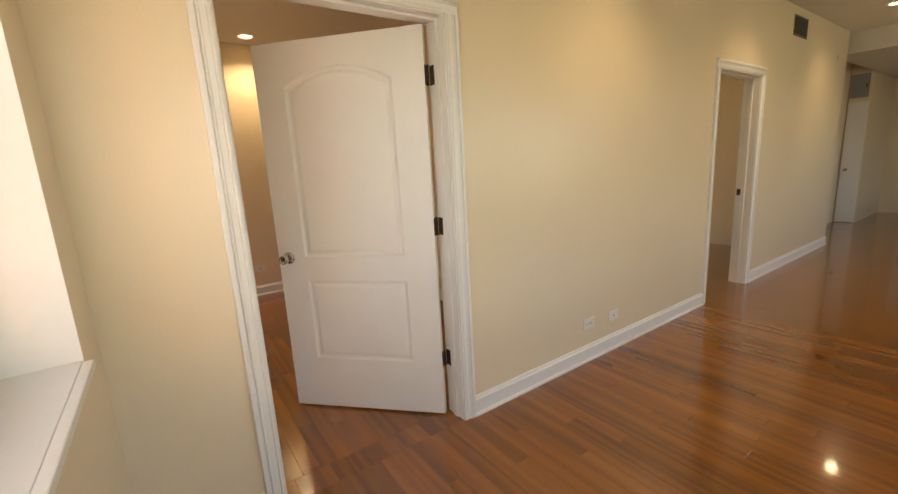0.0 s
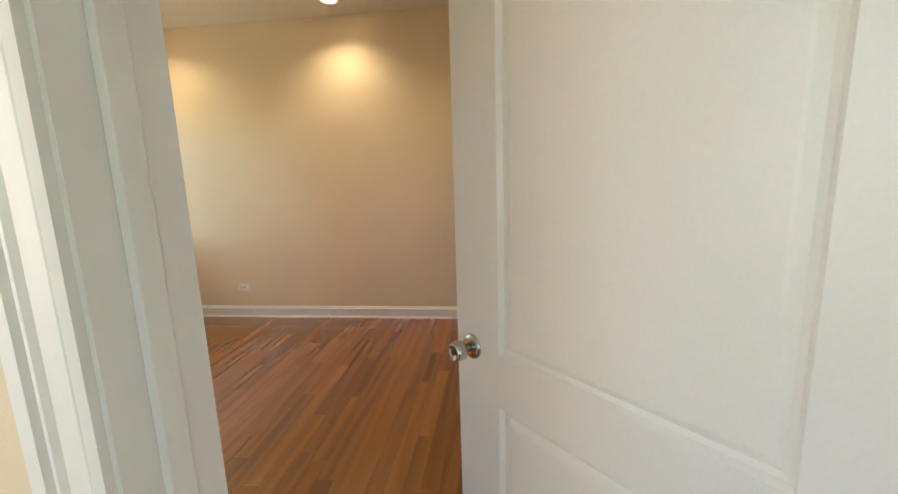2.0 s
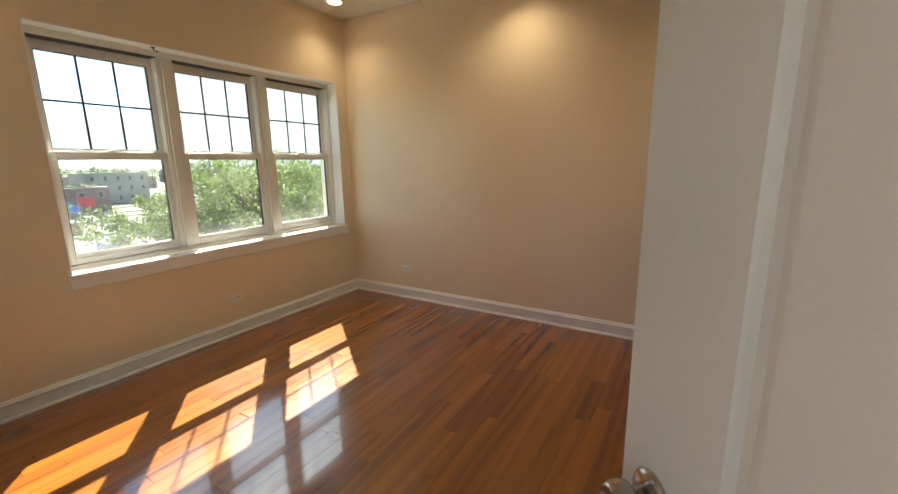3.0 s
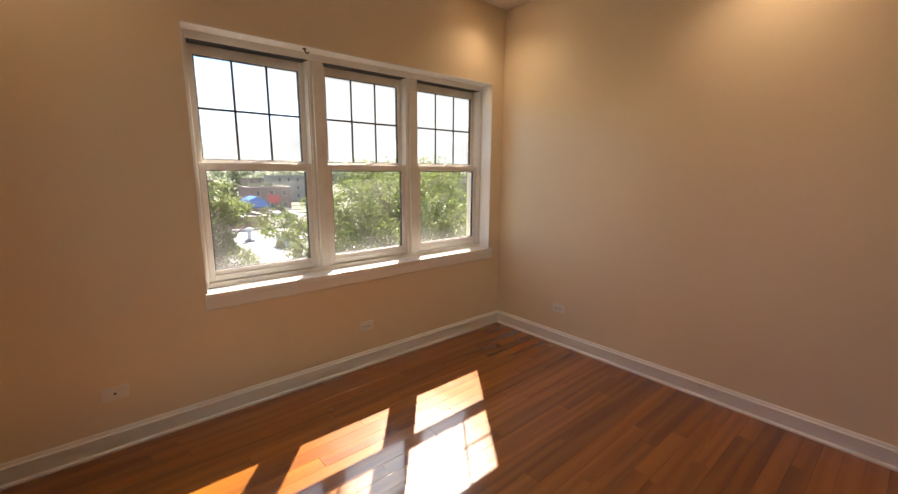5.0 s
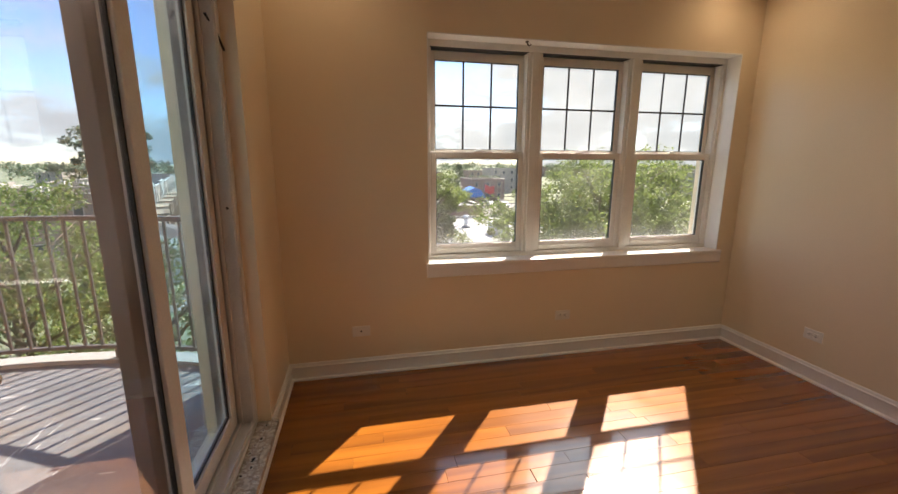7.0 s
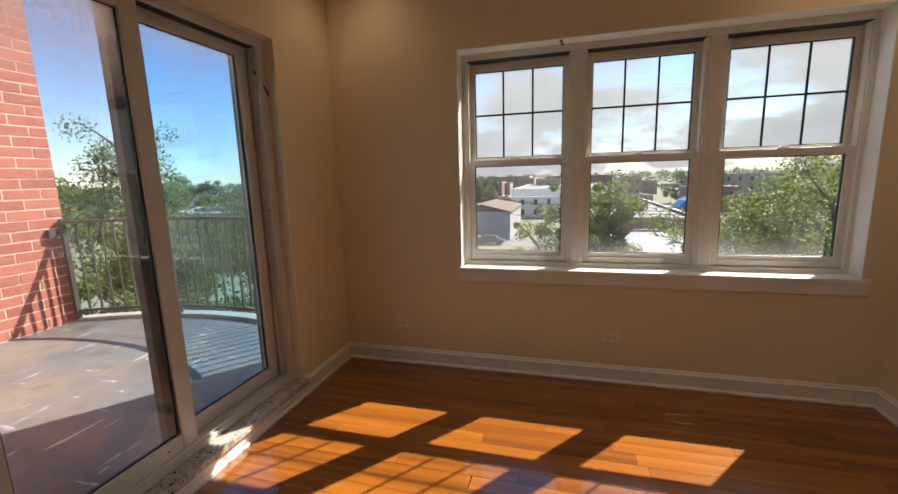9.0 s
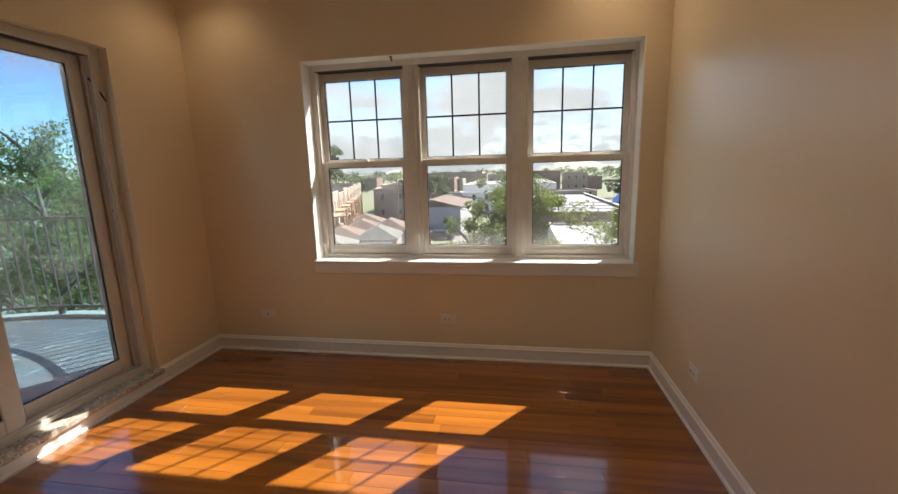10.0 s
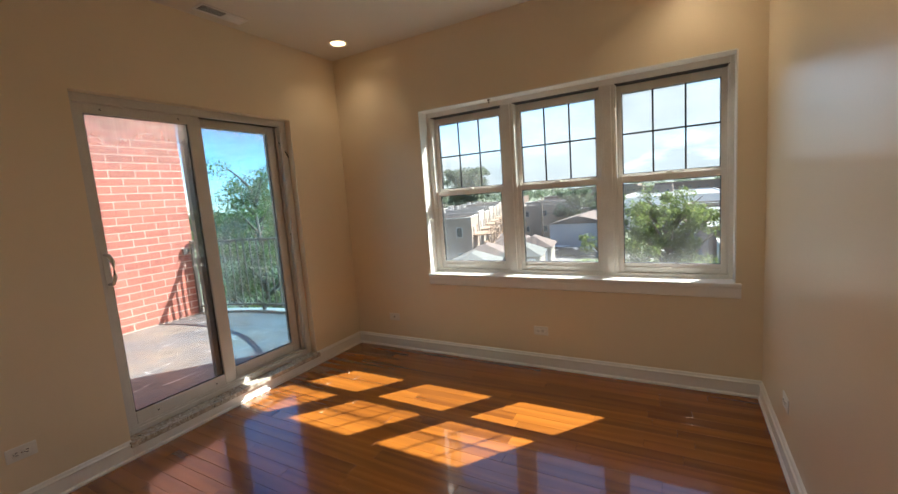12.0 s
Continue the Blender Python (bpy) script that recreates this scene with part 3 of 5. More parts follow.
def jamb(x0, x1, top, stop_y, name):
    g = thing(name, "white painted door jamb with stop strips", "door jamb", kind="structure")
    part("jamb_side", boxed((x0, HALL_FACE, 0, x0 + 0.019, 0, top)), TRIM, g)
    part("jamb_side", boxed((x1 - 0.019, HALL_FACE, 0, x1, 0, top)), TRIM, g)
    part("jamb_head", boxed((x0 + 0.019, HALL_FACE, top - 0.019, x1 - 0.019, 0, top)), TRIM, g)
    part("stop", boxed((x0 + 0.019, stop_y - 0.035, 0, x0 + 0.03, stop_y, top - 0.019), bevel=0.002), TRIM, g)
    part("stop", boxed((x1 - 0.03, stop_y - 0.035, 0, x1 - 0.019, stop_y, top - 0.019), bevel=0.002), TRIM, g)
    part("stop", boxed((x0 + 0.03, stop_y - 0.035, top - 0.03, x1 - 0.03, stop_y, top - 0.019), bevel=0.002), TRIM, g)
    return g


jamb(DOOR_X0, DOOR_X1, DOOR_Z1, -0.06, "door_jamb_1")
j2 = jamb(D2_X0, D2_X1, 2.07, -0.05, "door_jamb_2")
part("strike_plate", boxed((D2_X1 - 0.0215, -0.045, 0.92, D2_X1 - 0.0185, -0.012, 0.985)), BRONZE, j2, "dark metal strike plate")
j1 = bpy.data.objects["door_jamb_1"]
part("strike_plate", boxed((DOOR_X0 + 0.0185, -0.055, 0.89, DOOR_X0 + 0.0215, -0.025, 0.95)), BRONZE, j1, "dark metal strike plate")


# ---- windows ----
def ring(x0, x1, y0, y1, z0, z1, side, top, bottom, bevel=0.003):
    """An upright frame across x: two stiles and two rails."""
    return boxed((x0, y0, z0, x1, y0 + side, z1), (x0, y1 - side, z0, x1, y1, z1), (x0, y0 + side, z0, x1, y1 - side, z0 + bottom), (x0, y0 + side, z1 - top, x1, y1 - side, z1), bevel=bevel)


def sash(name, x0, x1, y0, y1, z0, z1, side, top, bottom, win, grid=False, lock=False):
    s = part(name, ring(x0, x1, y0, y1, z0, z1, side, top, bottom), VINYL, win)
    gx = (x0 + x1) / 2
    gy0, gy1, gz0, gz1 = y0 + side, y1 - side, z0 + bottom, z1 - top
    part("gasket", ring(gx - 0.009, gx + 0.009, gy0 - 0.001, gy1 + 0.001, gz0 - 0.001, gz1 + 0.001, 0.006, 0.006, 0.005, 0), DARK, s, "black rubber gasket")
    p = part("pane", boxed((gx - 0.002, gy0 + 0.002, gz0 + 0.002, gx + 0.002, gy1 - 0.002, gz1 - 0.002)), GLASS_LOWER if lock else GLASS, s, "clear dusty glass pane")
    if grid:
        for k in (1, 2):
            y = gy0 + (gy1 - gy0) * k / 3
            part("grille_bar", boxed((gx + 0.003, y - 0.006, gz0, gx + 0.008, y + 0.006, gz1)), BAR, s, "dark thin grille bar")
        z = (gz0 + gz1) / 2
        part("grille_bar", boxed((gx + 0.0035, gy0, z - 0.006, gx + 0.0085, gy1, z + 0.006)), BAR, s, "dark thin grille bar")
    if lock:
        y = (y0 + y1) / 2
        part("sash_lock", boxed((x0 + 0.004, y - 0.03, z1, x1 - 0.002, y + 0.03, z1 + 0.008), (x0 + 0.01, y - 0.012, z1 + 0.008, x1 - 0.008, y + 0.02, z1 + 0.018), bevel=0.003), VINYL, s, "small white sash lock")
        part("lift_rail", boxed((x1, y0 + 0.03, z0 + 0.03, x1 + 0.008, y1 - 0.03, z0 + 0.04), bevel=0.002), VINYL, s)
    return s


win = thing("window_1", "triple white double-hung window with grilles in the upper sashes", "window", kind="structure")
FX0, FX1 = -0.235, -0.118
part("window_frame", boxed((FX0, WIN_Y0, 0.745, FX1, 0.955, WIN_Z1), (FX0, 3.168, 0.745, FX1, WIN_Y1, WIN_Z1), (FX0, 0.955, 2.122, FX1, 3.168, WIN_Z1), (FX0, 0.955, 0.745, FX1, 3.168, 0.772), bevel=0.003), VINYL, win)
for a, b in ((1.628, 1.722), (2.388, 2.484)):
    part("mullion", boxed((FX0, a, 0.772, FX1 - 0.006, b, 2.122), (FX1 - 0.008, a + 0.02, 0.772, FX1 + 0.006, b - 0.02, 2.122), bevel=0.004), VINYL, win)
for a, b in ((0.955, 1.628), (1.722, 2.388), (2.484, 3.168)):
    for y0, y1 in ((a, a + 0.008), (b - 0.008, b)):
        part("track", boxed((FX0 + 0.01, y0, 0.772, FX1 - 0.012, y1, 2.122), (-0.186, y0 - 0.002, 0.772, -0.178, y1 + 0.002, 2.122)), VINYL, win)
    # black filler paints the shade in the gap above the sash
    part("gap_shade", boxed((FX0 + 0.015, a + 0.002, 2.1185, FX1 - 0.006, b - 0.002, 2.1225)), DARK, win, "black strip for the shade above the sash")
    sash("upper_sash", -0.216, -0.188, a + 0.009, b - 0.009, 1.44, 2.115, 0.034, 0.055, 0.05, win, grid=True)
    sash("lower_sash", -0.176, -0.142, a + 0.009, b - 0.009, 0.774, 1.474, 0.034, 0.044, 0.066, win, lock=True)
part("window_sill", boxed((-0.12, WIN_Y0, 0.722, 0.0, WIN_Y1, 0.745), (0.0, WIN_Y0 - 0.012, 0.722, 0.022, WIN_Y1 + 0.03, 0.745), bevel=0.003), TRIM, win, "white painted window stool")
part("apron", prism([(0.0, 0.648), (0.01, 0.648), (0.016, 0.656), (0.016, 0.715), (0.012, 0.722), (0.0, 0.722)], WIN_Y0 - 0.012, WIN_Y1 + 0.03, "y"), TRIM, win, "white apron board under the stool")
# white returns lining the opening
part("reveal_lining", boxed((-0.118, WIN_Y1 - 0.004, 0.745, 0.001, WIN_Y1 + 0.003, WIN_Z1), (-0.118, WIN_Y0 - 0.003, 0.745, 0.001, WIN_Y0 + 0.004, WIN_Z1), (-0.118, WIN_Y0 + 0.004, WIN_Z1 - 0.004, 0.001, WIN_Y1 - 0.004, WIN_Z1 + 0.003)), TRIM, win, "white painted window return")
hook = thing("curtain_hook", "small tarnished brass hook at the window head", "hook")
part("hook_plate", boxed((-0.04, 1.56, 2.1545, -0.02, 1.578, 2.162), bevel=0.001), BRONZE, hook)
part("hook_arm", tube([(-0.03, 1.569, 2.156), (-0.024, 1.572, 2.14), (-0.012, 1.577, 2.13), (0.0, 1.585, 2.136)], [0.004] * 4), BRONZE, hook)

hw = thing("window_2", "white hall window with a deep painted sill", "window", kind="structure")
part("window_frame", ring(2.13, 2.235, HW_Y0, HW_Y1, HW_Z0 + 0.02, HW_Z1, 0.04, 0.04, 0.03), VINYL, hw)
sash("lower_sash", 2.185, 2.222, HW_Y0 + 0.04, HW_Y1 - 0.04, HW_Z0 + 0.05, 1.6, 0.045, 0.045, 0.07, hw)
sash("upper_sash", 2.142, 2.178, HW_Y0 + 0.04, HW_Y1 - 0.04, 1.56, HW_Z1 - 0.04, 0.045, 0.05, 0.045, hw)
part("window_sill", boxed((2.2, HW_Y0, HW_Z0 - 0.002, HALL_WEST, HW_Y1, HW_Z0 + 0.02), (HALL_WEST, HW_Y0 - 0.02, HW_Z0 - 0.002, HALL_WEST + 0.024, HW_Y1 - 0.012, HW_Z0 + 0.02), bevel=0.003), TRIM, hw, "white painted deep sill")
part("reveal_lining", boxed((2.235, HW_Y1 - 0.004, HW_Z0 + 0.02, HALL_WEST + 0.001, HW_Y1 + 0.003, HW_Z1)), TRIM, hw)

# lamp added in the hall window, stands for sky and brightens the door
side_fill = new("window_sky", bpy.data.lights.new("window_sky", "AREA"))
side_fill.data.shape, side_fill.data.size, side_fill.data.size_y, side_fill.data.energy, side_fill.data.color = "RECTANGLE", 0.8, 1.15, SIDE_FILL, (1.0, 0.97, 0.92)
side_fill.data.spread = radians(115)
side_fill.matrix_world = look((2.1, -1.25, 1.56), (3.3, -0.1, 1.4))

# plain unseen windows added in the wall behind; lamps in them stand for sky
for i, (xa, xb) in enumerate(S_WINDOWS):
    w = thing("window_%d" % (3 + i), "unseen white-framed window added in the south wall for light", "window", kind="structure")
    y = HALL_SOUTH - 0.1
    part("window_frame", boxed((xa, y, 0.6, xa + 0.06, y + 0.07, 2.4), (xb - 0.06, y, 0.6, xb, y + 0.07, 2.4), (xa + 0.06, y, 0.6, xb - 0.06, y + 0.07, 0.66), (xa + 0.06, y, 2.34, xb - 0.06, y + 0.07, 2.4), ((xa + xb) / 2 - 0.03, y, 0.66, (xa + xb) / 2 + 0.03, y + 0.07, 2.34)), VINYL, w)
    l = new("window_sky", bpy.data.lights.new("window_sky", "AREA"))
    l.data.shape, l.data.size, l.data.size_y, l.data.energy, l.data.color = "RECTANGLE", 2.0, 1.6, HALL_FILL, (1.0, 0.96, 0.88)
    l.matrix_world = look(((xa + xb) / 2, y - 0.02, 1.5), ((xa + xb) / 2, 0, 1.4))

# unseen window added to let daylight into the side room
side = thing("window_6", "unseen white-framed window added to light the side room", "window", kind="structure")
y = NORTH + 0.06
part("window_frame", boxed((6.0, y, 0.7, 6.06, y + 0.07, 2.2), (8.14, y, 0.7, 8.2, y + 0.07, 2.2), (6.06, y, 0.7, 8.14, y + 0.07, 0.76), (6.06, y, 2.14, 8.14, y + 0.07, 2.2), (7.07, y, 0.76, 7.13, y + 0.07, 2.14)), VINYL, side)
part("pane", boxed((6.06, y + 0.033, 0.76, 7.07, y + 0.037, 2.14), (7.13, y + 0.033, 0.76, 8.14, y + 0.037, 2.14)), GLASS, side)

# ---- sliding balcony door ----
sl = thing("door_1", "white aluminium sliding glass balcony door, closed", "sliding door", kind="structure")
FY0, FY1 = -0.215, -0.062


def ring_y(y0, y1, x0, x1, z0, z1, left, right, top, bottom, bevel=0.003):
    return boxed((x0, y0, z0, x0 + left, y1, z1), (x1 - right, y0, z0, x1, y1, z1), (x0 + left, y0, z0, x1 - right, y1, z0 + bottom), (x0 + left, y0, z1 - top, x1 - right, y1, z1), bevel=bevel)


part("door_frame", ring_y(FY0, FY1, SL_X0, SL_X1, 0.11, SL_Z1, 0.05, 0.03, 0.05, 0.03), ALU, sl)
for y in (-0.076, -0.128, -0.178):
    part("track_rib", boxed((SL_X0 + 0.05, y - 0.004, 0.14, SL_X1 - 0.03, y + 0.004, 0.156)), ALU, sl)
part("jamb_channel", boxed((SL_X0 + 0.05, -0.13, 0.14, SL_X0 + 0.062, -0.118, 2.114), (SL_X0 + 0.05, -0.08, 0.14, SL_X0 + 0.06, -0.068, 2.114)), ALU, sl)
pl = part("sliding_panel", ring_y(-0.12, -0.082, 1.318, 2.034, 0.152, 2.112, 0.082, 0.05, 0.056, 0.08, 0.004), ALU, sl)
part("pane", boxed((1.4, -0.103, 0.232, 1.984, -0.099, 2.056)), GLASS_DOOR, pl, "large clear glass pane")
part("gasket", ring_y(-0.108, -0.094, 1.399, 1.985, 0.231, 2.057, 0.007, 0.007, 0.005, 0.007, 0), DARK, pl, "black glazing gasket")
part("handle", tube([(2.004, -0.084, 1.235), (1.996, -0.045, 1.23), (1.985, -0.034, 1.19), (1.985, -0.034, 1.1), (1.996, -0.045, 1.06), (2.004, -0.084, 1.055)], [0.009, 0.011, 0.012, 0.012, 0.011, 0.009], 10), VINYL, pl, "white curved pull handle")
part("handle_plate", boxed((1.992, -0.084, 1.03, 2.018, -0.078, 1.26), bevel=0.002), ALU, pl)
pr = part("fixed_panel", ring_y(-0.176, -0.138, 0.655, 1.338, 0.152, 2.112, 0.074, 0.062, 0.056, 0.08, 0.004), ALU, sl)
part("pane", boxed((0.729, -0.159, 0.232, 1.276, -0.155, 2.056)), GLASS_BLUE, pr, "large faintly blue glass pane")
part("gasket", ring_y(-0.164, -0.15, 0.728, 1.277, 0.231, 2.057, 0.007, 0.007, 0.005, 0.007, 0), DARK, pr, "black glazing gasket")
# shade on the frame's outer side, put in as dark strips
part("interlock", boxed((1.339, -0.18, 0.152, 1.424, -0.136, 2.112), bevel=0.003), SHADE_AND_GRILLE, sl, "outer interlock stile, dark brown for its shaded side")
part("shade_strip", boxed((SL_X0 + 0.051, -0.212, 0.14, 0.712, -0.18, 2.114), bevel=0.003), SHADE_AND_GRILLE, sl, "added dark strip for the shaded outer frame")
# thin black sheet paints the shade of the empty track
part("gap_shade", boxed((SL_X0 + 0.055, -0.135, 2.113, 1.318, -0.085, 2.1135)), DARK, sl, "black sheet for the shade in the empty track")
for x, z in ((1.86, 0.19), (1.47, 0.19), (1.9, 2.084), (1.46, 2.084), (2.012, 1.24), (2.012, 1.05)):
    part("screw", lathe([(0.0065, 0), (0.0065, 0.003), (0.004, 0.004)], 10, pose(x, -0.082, z, 90, 0, 0)), DARK, pl, "dark screw head")
part("lock_bar", tube([(0.648, -0.1, 1.99), (0.628, -0.07, 1.93), (0.604, -0.05, 1.86)], [0.005, 0.005, 0.005]), DARK, sl, "thin black security bar")
part("screw", lathe([(0.006, 0), (0.006, 0.003)], 10, pose(SL_X0 + 0.0515, -0.09, 1.2, 0, 90, 0)), DARK, sl, "dark screw head")
solid("granite_sill", boxed((SL_X0 + 0.001, -0.2, 0.076, SL_X1 + 0.004, 0.0, 0.108), (SL_X0 - 0.012, 0.0, 0.076, SL_X1 + 0.012, 0.034, 0.108), bevel=0.003), GRANITE, kind="structure", label="speckled beige and black granite door sill", category="sill")


# ---- panelled door ----
def panel_door(parent, w, h, t):
    """A moulded two-panel leaf with an arched upper panel, both faces alike; x runs from the hinge to the latch, y through the leaf."""
    x0, x1 = 0.168, w - 0.162

    def outlines(k):
        low = [(x0 + k, 0.304 + k), (x1 - k, 0.304 + k), (x1 - k, 0.774 - k), (x0 + k, 0.774 - k)]
        arch = []
        n = 16
        for i in range(n + 1):
            u = i / n
            x = x1 - k - (x1 - x0 - 2 * k) * u
            arch.append((x, 1.812 - k + 0.085 * (1 - (2 * u - 1) ** 2)))
        return low, [(x0 + k, 0.912 + k), (x1 - k, 0.912 + k), *arch]

    bm = bmesh.new()
    for side in (0, 1):
        def at(x, z, d):
            return bm.verts.new((x, d if side == 0 else t - d, z))
        outer = [at(x, z, 0) for x, z in ((0, 0), (w, 0), (w, h), (0, h))]
        edges = [bm.edges.new((outer[i], outer[(i + 1) % 4])) for i in range(4)]
        steps = ((0.0, 0.0), (0.004, 0.004), (0.009, 0.0125), (0.02, 0.0145), (0.036, 0.005), (0.042, 0.004))
        for which in (0, 1):
            loops = [[at(x, z, d) for x, z in outlines(k)[which]] for k, d in steps]
            n = len(loops[0])
            edges += [bm.edges.new((loops[0][i], loops[0][(i + 1) % n])) for i in range(n)]
            for p, q in zip(loops, loops[1:]):
                for i in range(n):
                    bm.faces.new((p[i], p[(i + 1) % n], q[(i + 1) % n], q[i]))
            bm.faces.new(loops[-1])
        bmesh.ops.triangle_fill(bm, use_beauty=True, edges=edges)
        if side == 0:
            first = outer
    for i in range(4):
        bm.faces.new((first[i], first[(i + 1) % 4], outer[(i + 1) % 4], outer[i]))
    bmesh.ops.recalc_face_normals(bm, faces=bm.faces)
    return part("leaf", bm, LEAF, parent)


DOOR_W, OPEN = 0.914, 133.4
door = thing("panel_door", "white two-panel arched interior door standing half open", "door", at=pose(3.755, -0.038, 0.012, 0, 0, OPEN))
# the leaf's hall face lies on the hinge line, its thickness goes to the bedroom side
leaf = panel_door(door, DOOR_W, 2.03, 0.035)
leaf.matrix_local = pose(0, -0.035, 0)


def knob(side, y, z=0.908, x=0.852):
    m = pose(x, y, z, 90 * side, 0, 0)
    part("rosette", lathe([(0.034, 0), (0.034, 0.003), (0.031, 0.007), (0.024, 0.009), (0.017, 0.012)], 32, m), STEEL, door, "round satin nickel rosette")
    k = part("knob", lathe([(0.013, 0.01), (0.012, 0.022), (0.016, 0.03), (0.025, 0.037), (0.0265, 0.048), (0.0255, 0.06), (0.022, 0.066), (0.017, 0.0665), (0.0165, 0.0635), (0.006, 0.0635)], 32, m), STEEL, door, "satin nickel door knob")
    part("keyhole", lathe([(0.007, 0.0635), (0.007, 0.066), (0.004, 0.0665)], 16, m), BRONZE, k, "dark keyhole")


knob(-1, 0.0)
knob(1, -0.035)
part("latch_plate", boxed((DOOR_W - 0.0005, -0.03, 0.88, DOOR_W + 0.0015, -0.005, 0.937)), STEEL, door, "satin nickel latch plate")
for z in (1.807, 1.062, 0.322):
    h = part("hinge", boxed((-0.002, -0.034, z - 0.045, 0.0005, -0.004, z + 0.045)), BRONZE, door, "dark bronze butt hinge")
    part("knuckle", lathe([(0.0065, -0.047), (0.0065, 0.047), (0.004, 0.05)], 12, pose(-0.006, -0.04, z)), BRONZE, h)
    part("hinge_plate", boxed((DOOR_X1 - 0.0215, -0.052, z + 0.012 - 0.045, DOOR_X1 - 0.0185, -0.008, z + 0.012 + 0.045)), BRONZE, j1, "dark bronze hinge leaf on the jamb")


# ---- outlets ----
def outlet(name, m, style="duplex"):
    """A wall plate lying on its long side; local y points out of the wall."""
    o = thing(name, "ivory plastic power outlet set sideways low on the wall" if style == "duplex" else "ivory plastic cable plate low on the wall", "outlet" if style == "duplex" else "wall plate", at=m)
    part("cover_plate", boxed((-0.058, 0, -0.036, 0.058, 0.006, 0.036), bevel=0.0025), PLATE, o)
    if style == "duplex":
        for s in (-1, 1):
            f = part("socket_face", boxed((s * 0.02 - 0.016, 0.006, -0.016, s * 0.02 + 0.016, 0.0085, 0.016), bevel=0.003), PLATE, o)
            for dz in (-0.0065, 0.0065):
                part("slot", boxed((s * 0.02 - 0.006, 0.0083, dz - 0.0015, s * 0.02 + 0.004, 0.0092, dz + 0.0015)), SLOT, f, "dark slot")
            part("slot", boxed((s * 0.02 + 0.007, 0.0083, -0.0022, s * 0.02 + 0.0115, 0.0092, 0.0022)), SLOT, f, "dark slot")
        part("screw", lathe([(0.003, 0.006), (0.003, 0.0078)], 8, pose(0, 0, 0, -90, 0, 0)), STEEL, o)
    else:
        part("socket_hole", lathe([(0.006, 0.005), (0.006, 0.0075), (0.003, 0.009)], 12, pose(0, 0, 0, -90, 0, 0)), SLOT, o, "dark cable socket")
    return o


outlet("cable_plate", pose(0, 0.464, 0.306, 0, 0, -90), "cable")
outlet("power_outlet", pose(0, 1.914, 0.307, 0, 0, -90))
outlet("power_outlet", pose(0.683, NORTH, 0.309, 0, 0, 180))
outlet("power_outlet", pose(3.18, NORTH, 0.318, 0, 0, 180))
outlet("cable_plate", pose(3.468, NORTH, 0.32, 0, 0, 180), "cable")
outlet("power_outlet", pose(2.515, 0, 0.315, 0, 0, 0))
outlet("power_outlet", pose(4.9, HALL_FACE, 0.27, 0, 0, 180))
outlet("cable_plate", pose(5.18, HALL_FACE, 0.255, 0, 0, 180), "cable")


# ---- ceiling lamps and vents ----
def downlight(x, y, watts=LAMP_WATTS):
    g = thing("recessed_downlight", "round white recessed ceiling downlight, lit warm", "ceiling light", "recessed ceiling lights", at=pose(x, y, CEILING))
    part("trim_ring", lathe([(0.062, 0.001), (0.085, 0.0), (0.088, -0.004), (0.082, -0.007), (0.07, -0.006), (0.062, -0.001)], 32), TRIM, g, "white trim ring")
    part("bulb", lathe([(0.062, -0.0008), (0.06, -0.004), (0.045, -0.007), (0.02, -0.0085)], 32), LAMP, g, "glowing frosted bulb face")
    l = new("downlight_beam", bpy.data.lights.new("downlight_beam", "SPOT"))
    l.data.energy, l.data.color, l.data.shadow_soft_size, l.data.spot_size, l.data.spot_blend = watts * 4, LAMP_COLOUR, 0.05, radians(138), 1.0
    l.parent = g
    l.location = (0, 0, -0.075)


for x, y, w in ((0.298, 0.362, 0.26), (0.284, 2.96, 0.45), (1.922, 3.018, 0.75), (3.6, 3.05, 1.1)):
    downlight(x, y, LAMP_WATTS * w)
# the last two, at y -3.2, are unseen, added to light the hall
for x, y in ((5.0, -0.75), (7.1, -0.75), (9.2, -0.7), (3.6, -3.2), (7.1, -3.2)):
    downlight(x, y, LAMP_WATTS * 0.65)


